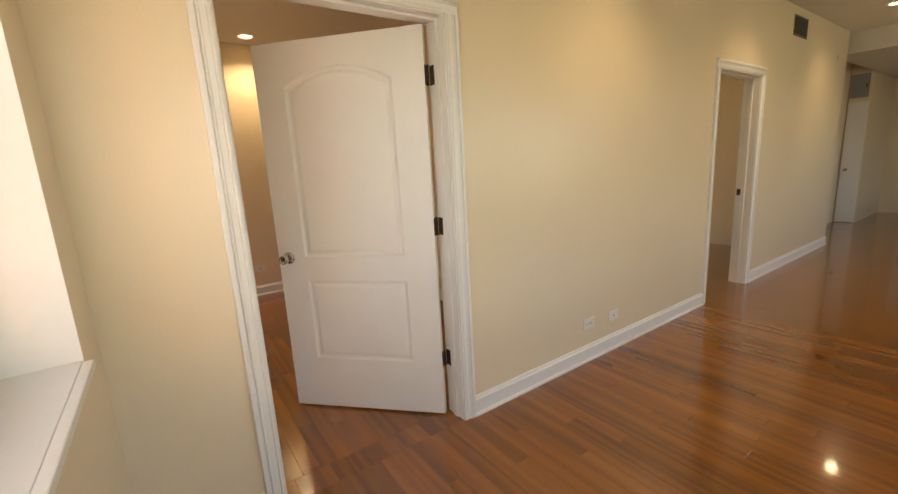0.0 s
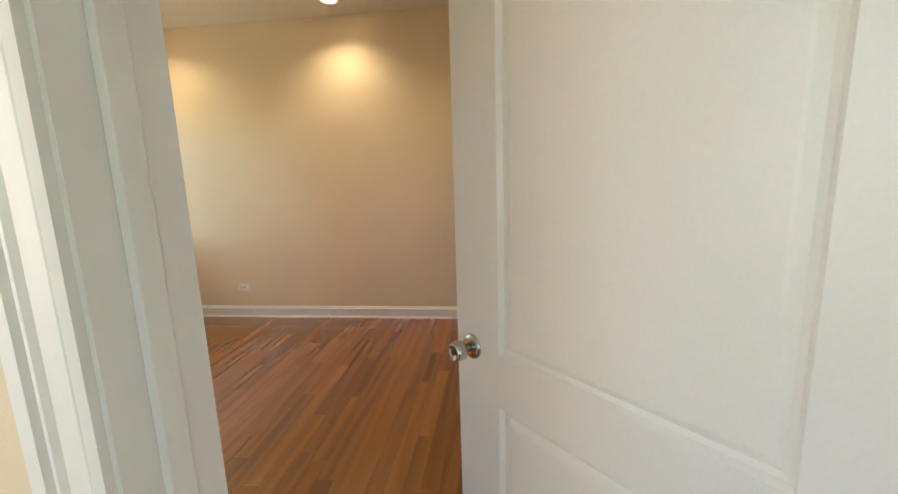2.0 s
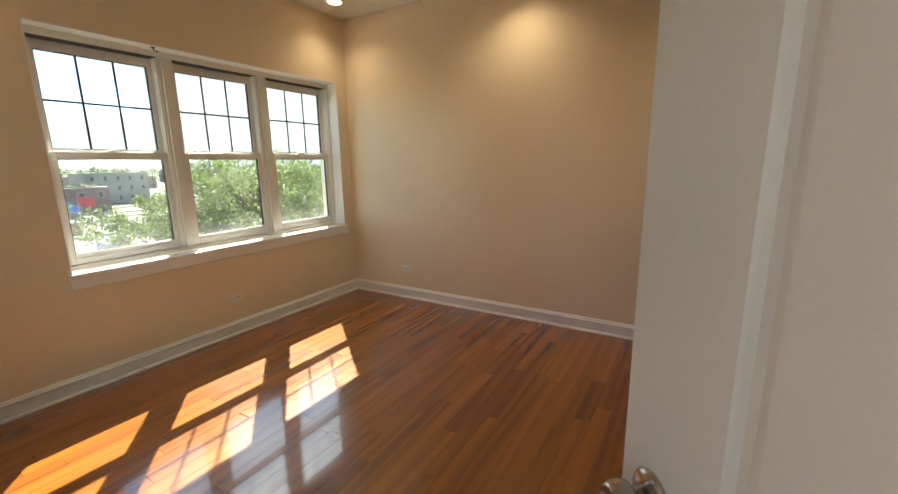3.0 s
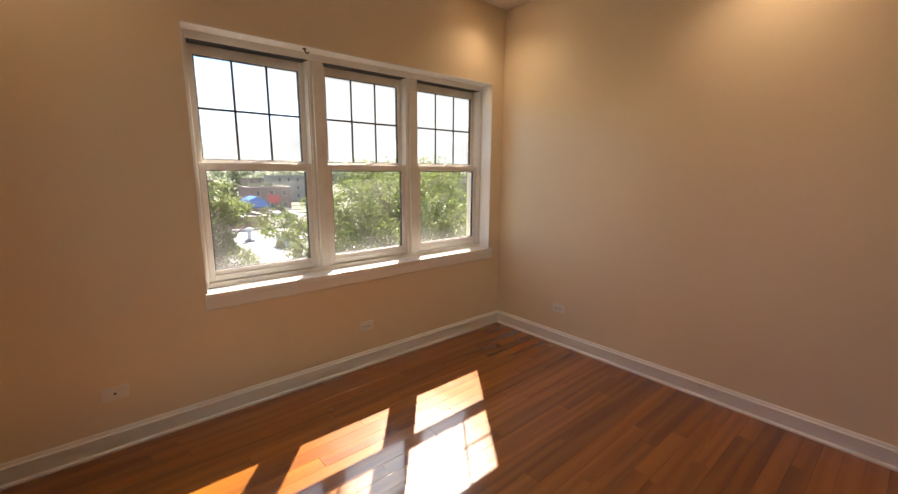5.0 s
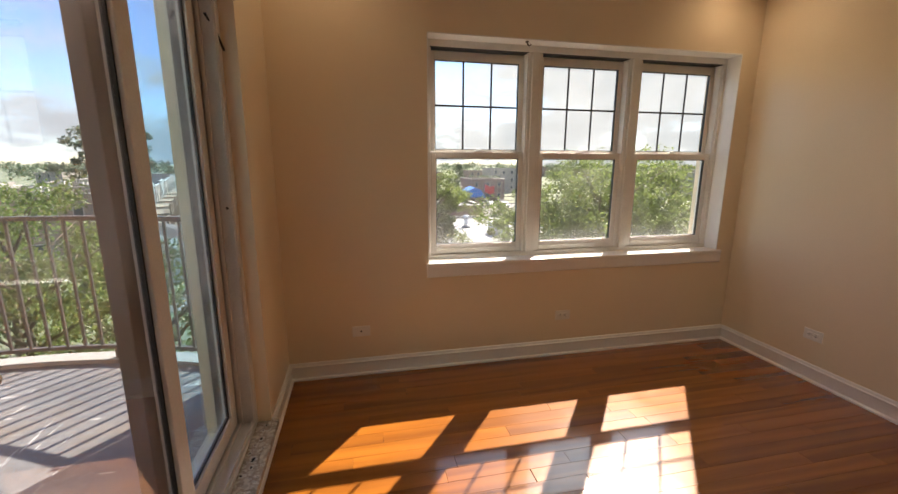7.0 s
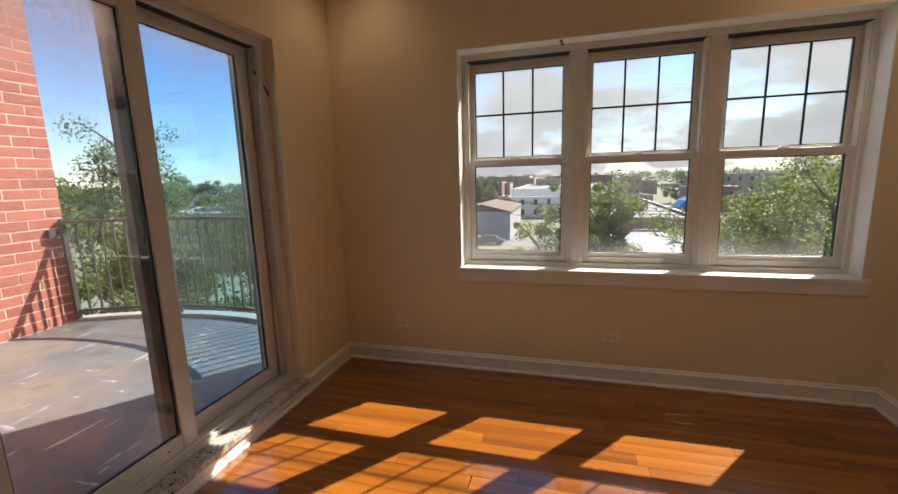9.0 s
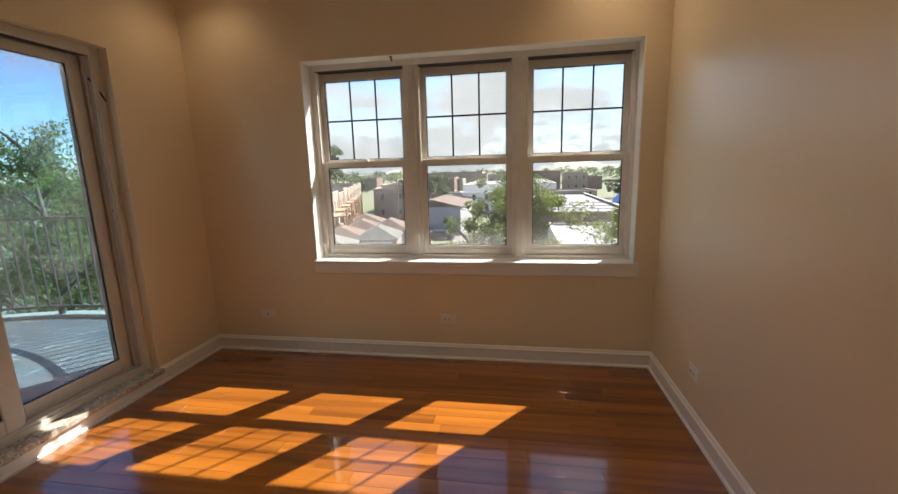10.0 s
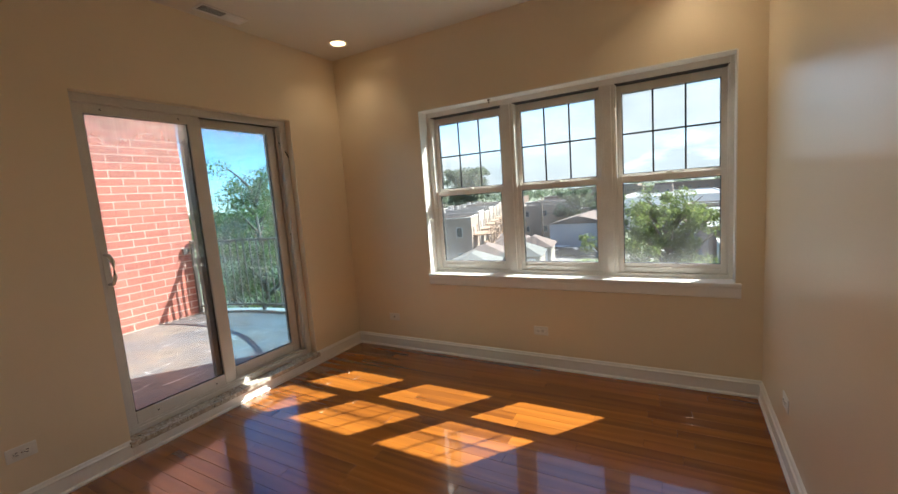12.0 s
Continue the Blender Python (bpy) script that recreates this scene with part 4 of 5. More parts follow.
def register(name, m, w, h, label, banks):
    """A louvred grille facing local -z, w along x and h along y."""
    g = thing(name, label, "air vent", at=m)
    part("vent_frame", boxed((-w / 2, -h / 2, -0.006, w / 2, -h / 2 + 0.018, 0), (-w / 2, h / 2 - 0.018, -0.006, w / 2, h / 2, 0), (-w / 2, -h / 2 + 0.018, -0.006, -w / 2 + 0.018, h / 2 - 0.018, 0), (w / 2 - 0.018, -h / 2 + 0.018, -0.006, w / 2, h / 2 - 0.018, 0), bevel=0.0015), TRIM if banks > 1 else SHADE_AND_GRILLE, g)
    # no duct is cut: a near-black sheet paints its shade
    part("duct_shade", boxed((-w / 2 + 0.016, -h / 2 + 0.016, -0.001, w / 2 - 0.016, h / 2 - 0.016, 0.0)), SLOT, g, "black sheet for the shade inside the duct")
    n = max(3, round(h / 0.016)) if banks == 1 else 6
    for b in range(banks):
        xa = -w / 2 + 0.018 + (w - 0.036) * b / banks
        xb = xa + (w - 0.036) / banks - (0.01 if banks > 1 else 0)
        for i in range(n):
            y = -h / 2 + 0.022 + (h - 0.044) * (i + 0.5) / n
            s = part("slat", boxed((xa, -0.006, -0.0006, xb, 0.006, 0.0006)), TRIM if banks > 1 else SHADE_AND_GRILLE, g)
            s.matrix_local = pose(0, y, -0.005, 50 if b == 0 else -35)
    return g


register("ceiling_vent", pose(1.195, 0.15, CEILING, 0, 0, 0), 0.34, 0.12, "white two-way ceiling air register with dark louvres", 2)
register("ceiling_vent", pose(0.33, 1.93, CEILING, 0, 0, 0), 0.34, 0.12, "white two-way ceiling air register with dark louvres", 2)
register("wall_vent", pose(8.4, HALL_FACE, 2.6, -90, 0, 0), 0.4, 0.2, "square louvred return air grille high on the wall", 1)

# ---- far end of the hall ----
for nm, lab, xa, xb, ya, yb in (("closet_door", "plain white closet door at the hall end", 12.515, 12.55, 0.03, 0.28), ("entry_door", "plain white flat entry door in the end wall", HALL_EAST - 0.035, HALL_EAST - 0.001, -1.25, -0.3)):
    d = thing(nm, lab, "door")
    part("leaf", boxed((xa, ya, 0.012, xb, yb, 2.05), bevel=0.003), LEAF, d)
    part("knob", lathe([(0.026, 0), (0.026, 0.006), (0.012, 0.012), (0.012, 0.03), (0.025, 0.04), (0.024, 0.058), (0.01, 0.064)], 16, pose(xa, yb - 0.07, 0.93, 0, -90, 0)), STEEL, d, "satin nickel knob")
panel = thing("electrical_panel", "grey metal electrical panel on the end wall", "electrical panel")
part("panel_cover", boxed((12.52, 0.05, 2.12, 12.549, 0.27, 2.5), bevel=0.004), GREYWALL, panel)
part("panel_latch", boxed((12.512, 0.07, 2.28, 12.521, 0.085, 2.33), bevel=0.001), DARK, panel)

# ---- balcony ----
BZ, BRICK_Y, BRICK_X0 = -0.06, -3.5, -0.37


def arc(inset, n=40, y0=-3.46, y1=-0.32):
    """The bowed front of the balcony, from the brick wall to the corner of the house."""
    out = []
    half, bow = (y1 - y0) / 2, 0.42
    r = (half ** 2 + bow ** 2) / (2 * bow)
    cx, cy = -0.33 - bow + r, (y0 + y1) / 2
    a = math.asin(half / r)
    for i in range(n + 1):
        t = -a + 2 * a * i / n
        out.append((cx - (r - inset) * math.cos(t), cy + (r - inset) * math.sin(t)))
    return out


edge = arc(-0.06)
solid("balcony_floor", prism([(2.1, BRICK_Y), (2.1, -0.3), *[(x, y) for x, y in edge[::-1]]], BZ - 0.22, BZ, "z"), DECK, kind="structure", label="coated grey balcony floor slab with a bowed edge", category="balcony")
rim_out, rim_in = arc(-0.09), arc(0.05)
solid("balcony_rim", prism([*rim_out, *rim_in[::-1]], BZ + 0.001, BZ + 0.03, "z"), RIM, kind="structure", label="pale concrete rim along the balcony edge", category="kerb")

rail = thing("balcony_railing", "bowed dark steel balcony railing with slim balusters", "railing")
line = arc(0.0, 48)


def swept(pts, w, z0, z1, name, label=""):
    bm = bmesh.new()
    prev = None
    for i, (x, y) in enumerate(pts):
        a, b = pts[max(i - 1, 0)], pts[min(i + 1, len(pts) - 1)]
        n = Vector((b[1] - a[1], a[0] - b[0], 0)).normalized() * w / 2
        cur = [bm.verts.new((x + s * n.x, y + s * n.y, z)) for s, z in ((-1, z0), (1, z0), (1, z1), (-1, z1))]
        if prev:
            for k in range(4):
                bm.faces.new((prev[k], prev[(k + 1) % 4], cur[(k + 1) % 4], cur[k]))
        else:
            bm.faces.new(cur[::-1])
        prev = cur
    bm.faces.new(prev)
    bmesh.ops.recalc_face_normals(bm, faces=bm.faces)
    return part(name, bm, RAIL, rail, label)


swept(line, 0.045, 1.0, 1.03, "top_rail")
swept(line, 0.03, BZ + 0.1, BZ + 0.125, "bottom_rail")
bal = mesh_of("baluster", boxed((-0.008, -0.008, BZ + 0.125, 0.008, 0.008, 1.0)), RAIL)
steps = arc(0.0, 28)
for x, y in steps[1:-1]:
    o = new("baluster", bal)
    o.parent, o.location = rail, (x, y, 0)
for x, y in (steps[0], steps[9], steps[19], steps[-1]):
    part("post", boxed((x - 0.022, y - 0.022, BZ, x + 0.022, y + 0.022, 1.05 if (x, y) in (steps[0], steps[-1]) else BZ + 0.1), bevel=0.002), RAIL, rail)
part("wall_bracket", boxed((-0.26, BRICK_Y, 0.86, -0.2, BRICK_Y + 0.05, 0.95), (-0.36, BRICK_Y + 0.012, 0.9, -0.2, BRICK_Y + 0.03, 0.93), bevel=0.003), RAIL, rail, "dark clamp fixed to the brickwork")

# shell of the house below and beside the flat
solid("house_wall", boxed((WEST_OUT, -0.3, -9.5, 2.1, NORTH + 0.15, -0.12), (2.1, HALL_SOUTH - 0.15, -9.5, 14.4, NORTH + 0.15, -0.13), (BRICK_X0, -9.0, -9.5, 2.1, BRICK_Y - 0.1, TOP + 0.4)), BROWNWALL, kind="structure", label="brown brick walls of the house below the flat", category="building")
solid("lintel_band", boxed((BRICK_X0 - 0.004, BRICK_Y - 0.1, 3.402, 2.1, BRICK_Y + 0.008, 3.55), bevel=0.004), CONCRETE, kind="structure", label="grey concrete band above the brickwork", category="lintel")


# ---- outside ----
GZ = -9.5
bm = bmesh.new()
bmesh.ops.create_circle(bm, cap_ends=True, radius=2400, segments=64, matrix=Matrix.Translation((0, 0, GZ)))
solid("ground", bm, GRASS, kind="structure")
solid("road", boxed((-66, -14.6, GZ - 0.2, -30, -11.2, GZ + 0.03), (-70, -30, GZ - 0.2, -60, 40, GZ + 0.02), (-140, 22, GZ - 0.2, -55, 42, GZ + 0.025)), ASPHALT, kind="structure", label="pale concrete alley and parking ground", category="road")


def building(name, label, x0, y0, x1, y1, top, wall_mat, roof_mat, floors=1, parapet=0.5, windows=True, turn=0.0, win_w=1.0, category="building", sides="es"):
    """A flat-roofed block with parapet, coping and rows of recessed windows on the sides that face the flat."""
    w, d, h = abs(x1 - x0), abs(y1 - y0), top - GZ
    g = thing(name, label, category, at=pose((x0 + x1) / 2, (y0 + y1) / 2, GZ, 0, 0, turn))
    part("wall", boxed((-w / 2, -d / 2, 0, w / 2, d / 2, h - 0.05)), wall_mat, g)
    part("roof", boxed((-w / 2 + 0.3, -d / 2 + 0.3, h - 0.06, w / 2 - 0.3, d / 2 - 0.3, h - 0.02)), roof_mat, g)
    if parapet:
        part("parapet", boxed((-w / 2, -d / 2, h - 0.05, w / 2, -d / 2 + 0.3, h + parapet), (-w / 2, d / 2 - 0.3, h - 0.05, w / 2, d / 2, h + parapet), (-w / 2, -d / 2 + 0.3, h - 0.05, -w / 2 + 0.3, d / 2 - 0.3, h + parapet), (w / 2 - 0.3, -d / 2 + 0.3, h - 0.05, w / 2, d / 2 - 0.3, h + parapet)), wall_mat, g)
        part("coping", boxed((-w / 2 - 0.06, -d / 2 - 0.06, h + parapet, w / 2 + 0.06, -d / 2 + 0.36, h + parapet + 0.08), (-w / 2 - 0.06, d / 2 - 0.36, h + parapet, w / 2 + 0.06, d / 2 + 0.06, h + parapet + 0.08), (w / 2 - 0.36, -d / 2 + 0.36, h + parapet, w / 2 + 0.06, d / 2 - 0.36, h + parapet + 0.08)), CONCRETE, g)
    if windows:
        step = h / floors
        for f in range(floors):
            z = f * step + step * 0.35
            for axis, span in (("e", d), ("n", w)):
                if axis not in sides:
                    continue
                n = max(1, int(span / 3.2))
                for i in range(n):
                    c = -span / 2 + span * (i + 0.5) / n
                    if axis == "e":
                        q = part("window", boxed((w / 2 - 0.06, c - win_w / 2, z, w / 2 + 0.05, c + win_w / 2, z + 1.5)), CONCRETE, g, "window with pale frame")
                        part("pane", boxed((w / 2 + 0.02, c - win_w / 2 + 0.09, z + 0.1, w / 2 + 0.06, c + win_w / 2 - 0.09, z + 1.4)), PANE, q)
                    else:
                        q = part("window", boxed((c - win_w / 2, d / 2 - 0.06, z, c + win_w / 2, d / 2 + 0.05, z + 1.5)), CONCRETE, g, "window with pale frame")
                        part("pane", boxed((c - win_w / 2 + 0.09, d / 2 + 0.02, z + 0.1, c + win_w / 2 - 0.09, d / 2 + 0.06, z + 1.4)), PANE, q)
    return g


def garage(x, y, w, d, mat, label, turn=0):
    g = thing("garage", label, "garage", "alley garages", at=pose(x, y, GZ, 0, 0, turn))
    part("wall", boxed((-w / 2, -d / 2, 0, w / 2, d / 2, 2.7)), STUCCO, g)
    bm = bmesh.new()
    e = 0.35
    low = [bm.verts.new(p) for p in ((-w / 2 - e, -d / 2 - e, 2.65), (w / 2 + e, -d / 2 - e, 2.65), (w / 2 + e, d / 2 + e, 2.65), (-w / 2 - e, d / 2 + e, 2.65))]
    up = [bm.verts.new(p) for p in ((-w / 5, 0, 4.1), (w / 5, 0, 4.1))]
    bm.faces.new((low[0], low[1], up[1], up[0]))
    bm.faces.new((low[1], low[2], up[1]))
    bm.faces.new((low[2], low[3], up[0], up[1]))
    bm.faces.new((low[3], low[0], up[0]))
    bm.faces.new(low[::-1])
    part("roof", bm, mat, g)
    q = part("garage_door", boxed((w / 2 - 0.02, -d / 2 + 0.5, 0.05, w / 2 + 0.04, d / 2 - 0.5, 2.3)), CARWHITE, g, "white sectional garage door")
    for k in range(1, 4):
        part("panel_joint", boxed((w / 2 + 0.035, -d / 2 + 0.5, 2.3 * k / 4 - 0.015, w / 2 + 0.045, d / 2 - 0.5, 2.3 * k / 4 + 0.015)), GREYWALL, q)
    return g


# row of brick flats with timber back porches
row = Vector((-0.95, -0.31, 0))
ang = math.degrees(math.atan2(0.31, 0.95))
for i in range(10):
    c = Vector((-50, -30.5, 0)) + row * (9.0 * i)
    top = (-2.2, -1.9, -2.4, -2.0, -2.3)[i % 5]
    g = building("apartment_house", ("cream" if i % 2 else "tan brick") + " apartment house with a flat white roof", c.x - 3.9, c.y - 7, c.x + 3.9, c.y + 7, top, STUCCO if i % 2 else TANWALL, ROOF_WHITE, floors=2, parapet=0.35, turn=ang, sides="ne", win_w=0.9)
    for k in range(2):
        part("chimney", boxed((-1.5 + 2.6 * k, -2, top - GZ, -0.9 + 2.6 * k, -1.4, top - GZ + 1.1)), CONCRETE, g)
    if i < 5:
        for f in range(2):
            z = 2.4 + 2.6 * f
            part("porch_deck", boxed((-2.6, 7, z, 2.6, 9.6, z + 0.15)), TIMBER, g)
            part("porch_rail", boxed((-2.6, 9.5, z + 0.95, 2.6, 9.6, z + 1.05), (-2.6, 9.5, z + 0.55, 2.6, 9.58, z + 0.6)), TIMBER, g)
        for x in (-2.5, 0, 2.5):
            part("porch_post", boxed((x - 0.08, 9.45, 0, x + 0.08, 9.61, 6.2)), TIMBER, g)
        part("stair", tube([(-2.4, 9.0, 2.4), (2.2, 9.0, 5.0)], [0.14, 0.14], 4), TIMBER, g)

for x, y, w, d, m, lab, t in ((-41, -19.0, 6.4, 6.0, SHINGLE_GREEN, "cream garage with a pale green hipped roof", 18), (-48.5, -20.5, 6.6, 6.4, SHINGLE, "cream garage with a brown hipped roof", 18),
                              (-56, -20.5, 6.4, 6.2, SHINGLE, "cream garage with a brown hipped roof", 18), (-49, -15.6, 6.0, 5.2, SHINGLE_GREEN, "cream garage with a pale green hipped roof", 10),
                              (-57, -16.5, 6.0, 5.4, SHINGLE, "cream garage with a brown hipped roof", 10), (-64, -23, 6.4, 6.2, SHINGLE, "cream garage with a brown hipped roof", 18)):
    garage(x, y, w, d, m, lab, t)

grey = building("workshop", "plain grey block workshop with a low gabled roof", -84, -16.6, -66, -7.0, -4.6, GREYWALL, ROOF_GREY, windows=False, parapet=0)
part("gable_roof", prism([(-5.1, 4.85), (5.1, 4.85), (0, 6.1)], -9.2, 9.2, "x"), SHINGLE, grey)
building("shop_building", "low building with a flat white membrane roof", -49.5, 6.2, -28, 21, -5.6, CONCRETE, ROOF_WHITE, windows=False, parapet=0.25)
br = building("brick_hall", "brown brick hall with a pale stone coping", -92, 5.5, -51.2, 17.0, -4.5, BROWNWALL, ROOF_WHITE, floors=1, parapet=0.3, sides="n", windows=True)
building("warehouse", "long low white warehouse in the distance", -190, -14, -125, 14, -3.4, CARWHITE, ROOF_WHITE, floors=1, parapet=0.3, sides="e")
building("factory", "brown brick factory in the distance", -240, -8, -215, 24, -0.6, BROWNWALL, ROOF_GREY, floors=2, parapet=0.5, sides="e")
building("school_building", "tan brick school in the distance", -300, -60, -270, -20, -0.4, TANWALL, ROOF_GREY, floors=2, parapet=0.5, sides="e")
building("apartment_house", "pale apartment house behind the trees", -160, 50, -148, 66, -0.8, STUCCO, ROOF_GREY, floors=3, parapet=0.4, sides="e")
building("apartment_house", "pink brick apartment house behind the trees", -60, 62, -48, 80, 0.2, TANWALL, ROOF_GREY, floors=3, parapet=0.4, sides="e")
for x, y, w, d, t, wm, rm in ((-93, -24.5, 9, 12, -2.6, TANWALL, ROOF_WHITE), (-104, -26, 9, 13, -2.2, STUCCO, ROOF_GREY), (-115, -29, 9, 12, -2.5, TANWALL, ROOF_WHITE), (-126, -30, 10, 12, -2.3, BROWNWALL, ROOF_WHITE),
                              (-108, -6, 12, 16, -4.6, CARWHITE, ROOF_WHITE), (-112, 13, 10, 18, -4.9, TANWALL, ROOF_WHITE), (-98, -14.5, 8, 7, -4.2, STUCCO, SHINGLE), (-152, -30, 14, 22, -1.9, BROWNWALL, ROOF_GREY)):
    building("apartment_house" if t > -3.5 else "shop_building", "flat-roofed town building beyond the alley", x - w / 2, y - d / 2, x + w / 2, y + d / 2, t, wm, rm, floors=2, parapet=0.35, sides="en", win_w=0.9, turn=8)
random.seed(11)
for i in range(26):
    x, y = -random.uniform(95, 330), random.uniform(-150, 170)
    if -30 < y < 30 and x > -130 or (y < -25 and x > -150):
        continue
    building("distant_house", "small distant house with a flat roof", x - 6, y - 5, x + 6, y + 5, GZ + random.uniform(5.5, 8.6), random.choice((STUCCO, TANWALL, BROWNWALL)), random.choice((ROOF_WHITE, ROOF_GREY, SHINGLE)), floors=2, parapet=0.3, sides="e")
# white-roofed houses to the south, past the balcony
for i in range(5):
    c = Vector((-43 - 10 * i, -43 - 5.5 * i, 0))
    building("row_house", "cream row house with a white flat roof", c.x - 4.5, c.y - 6, c.x + 4.5, c.y + 6, -2.6, STUCCO, ROOF_WHITE, floors=2, parapet=0.3, turn=20, sides="en")

pipe = thing("roof_vent_pipe", "white capped vent pipe on the flat roof", "vent pipe", at=pose(-41.4, 12.1, -5.62))
part("pipe", lathe([(0.2, 0), (0.2, 1.1)], 14), CARWHITE, pipe)
part("cap", lathe([(0.2, 1.1), (0.34, 1.15), (0.34, 1.32), (0.1, 1.42)], 14), CARWHITE, pipe)
part("flashing", lathe([(0.55, 0.0), (0.3, 0.25), (0.2, 0.3)], 14), ROOF_WHITE, pipe)
ac = thing("rooftop_unit", "grey metal air conditioner on the flat roof", "air conditioner", at=pose(-36.6, 14.2, -5.62))
part("cabinet", boxed((-1, -0.8, 0.1, 1, 0.8, 1.2), bevel=0.03), GREYWALL, ac)
part("fan_guard", lathe([(0.5, 1.2), (0.5, 1.28), (0.1, 1.3)], 18), DARK, ac)
part("base_rail", boxed((-1, -0.7, 0, 1, -0.55, 0.1), (-1, 0.55, 0, 1, 0.7, 0.1)), GREYWALL, ac)

tent = thing("blue_canopy", "bright blue tarpaulin canopy on thin poles", "canopy", at=pose(-74, 21.6, GZ))
part("cover", prism([(-2.3, 4.6), (2.3, 4.6), (1.3, 6.0), (0.2, 6.5), (-1.2, 5.9)], -2.2, 2.2, "x"), BLUE, tent)
for sx in (-2, 2):
    for sy in (-2, 2):
        part("pole", boxed((sx - 0.05, sy - 0.05, 0, sx + 0.05, sy + 0.05, 4.65)), STEEL, tent)
flag = thing("flag", "red and white flag on a pole", "flag", at=pose(-78, 25.5, GZ))
part("pole", tube([(0, 0, 0), (0, 0, 7.0)], [0.07, 0.05]), STEEL, flag)
part("cloth", prism([(0.05, 5.2), (1.2, 4.7), (2.1, 5.0), (2.1, 6.4), (1.2, 6.2), (0.05, 6.8)], -0.02, 0.02, "x"), REDCLOTH, flag, "red cloth")

# utility pole and its wires
pole = thing("utility_pole", "grey wooden utility pole with crossarm and wires", "utility pole", at=pose(-63, -16.9, GZ))
part("pole", tube([(0, 0, 0), (0, 0, 9.6)], [0.19, 0.12], 10), BARK, pole)
part("crossarm", boxed((-0.07, -1.3, 8.7, 0.07, 1.3, 8.85)), TIMBER, pole)
for y in (-1.2, -0.5, 0.5, 1.2):
    part("insulator", lathe([(0.05, 0), (0.07, 0.1), (0.04, 0.2)], 8, pose(0, y, 8.85)), CARWHITE, pole)
for y, z, end in ((-1.2, 9.0, (32, 34, 8.2)), (0.5, 9.0, (34, 33, 8.0)), (1.2, 9.0, (36, 32, 7.9)), (0, 7.2, (30, 36, 5.6))):
    pts = []
    for i in range(13):
        u = i / 12
        pts.append((end[0] * u, y + (end[1] - y) * u, z + (end[2] - z) * u - 2.4 * 4 * u * (1 - u) * 0.5))
    part("wire", tube(pts, [0.028] * 13, 5), DARK, pole, "sagging cable")


def car(x, y, turn, paint, label):
    g = thing("car", label, "car", "parked cars", at=pose(x, y, GZ + 0.03, 0, 0, turn))
    b = part("body", prism([(-2.2, 0.35), (2.2, 0.35), (2.25, 0.75), (1.4, 0.92), (0.8, 1.42), (-1.1, 1.45), (-1.8, 0.98), (-2.25, 0.9)], -0.88, 0.88, "y"), paint, g)
    part("windows", prism([(1.2, 0.97), (0.72, 1.36), (-1.02, 1.39), (-1.6, 1.0)], -0.89, 0.89, "y"), PANE, b)
    for sx in (-1.35, 1.35):
        for sy in (-0.8, 0.8):
            part("wheel", lathe([(0.33, -0.1), (0.33, 0.1)], 14, pose(sx, sy, 0.33, 90, 0, 0)), TYRE, g)


for x, y, t, p, l in ((-62.5, -12.4, 80, CARDARK, "dark car parked in the alley"), (-62, -9.6, 85, CARDARK, "dark car parked in the alley"), (-64, -14.2, 75, CARWHITE, "white car parked in the alley"),
                      (-100, 33.5, 10, CARWHITE, "white car parked on the street"), (-97, 36.5, 5, CARWHITE, "white van-like car parked on the street"), (-104, 38, 5, CARDARK, "dark car parked on the street")):
    car(x, y, t, p, l)


# ---- trees ----
def crown_mesh(name, rng, centres, leaf, per, mat):
    """Leaves as small folded blades, scattered in uneven clumps; centres are rows of x, y, z, radius."""
    c = np.array(centres)
    idx = np.repeat(np.arange(len(c)), per)
    n = len(idx)
    d = rng.normal(size=(n, 3))
    d /= np.linalg.norm(d, axis=1)[:, None]
    rad = c[idx, 3] * rng.uniform(0.15, 1.0, n) ** 0.6
    p = c[idx, :3] + d * rad[:, None] * np.array((1, 1, 0.8))
    u = rng.normal(size=(n, 3))
    u /= np.linalg.norm(u, axis=1)[:, None]
    w = np.cross(u, rng.normal(size=(n, 3)))
    w /= np.linalg.norm(w, axis=1)[:, None] + 1e-9
    s = leaf * rng.uniform(0.6, 1.4, n)[:, None]
    verts = np.stack((p - u * s, p + w * s * 0.5, p + u * s, p - w * s * 0.5), axis=1).reshape(-1, 3)
    me = bpy.data.meshes.new(name)
    me.from_pydata(verts.tolist(), [], np.arange(4 * n).reshape(-1, 4).tolist())
    me.materials.append(mat)
    return me


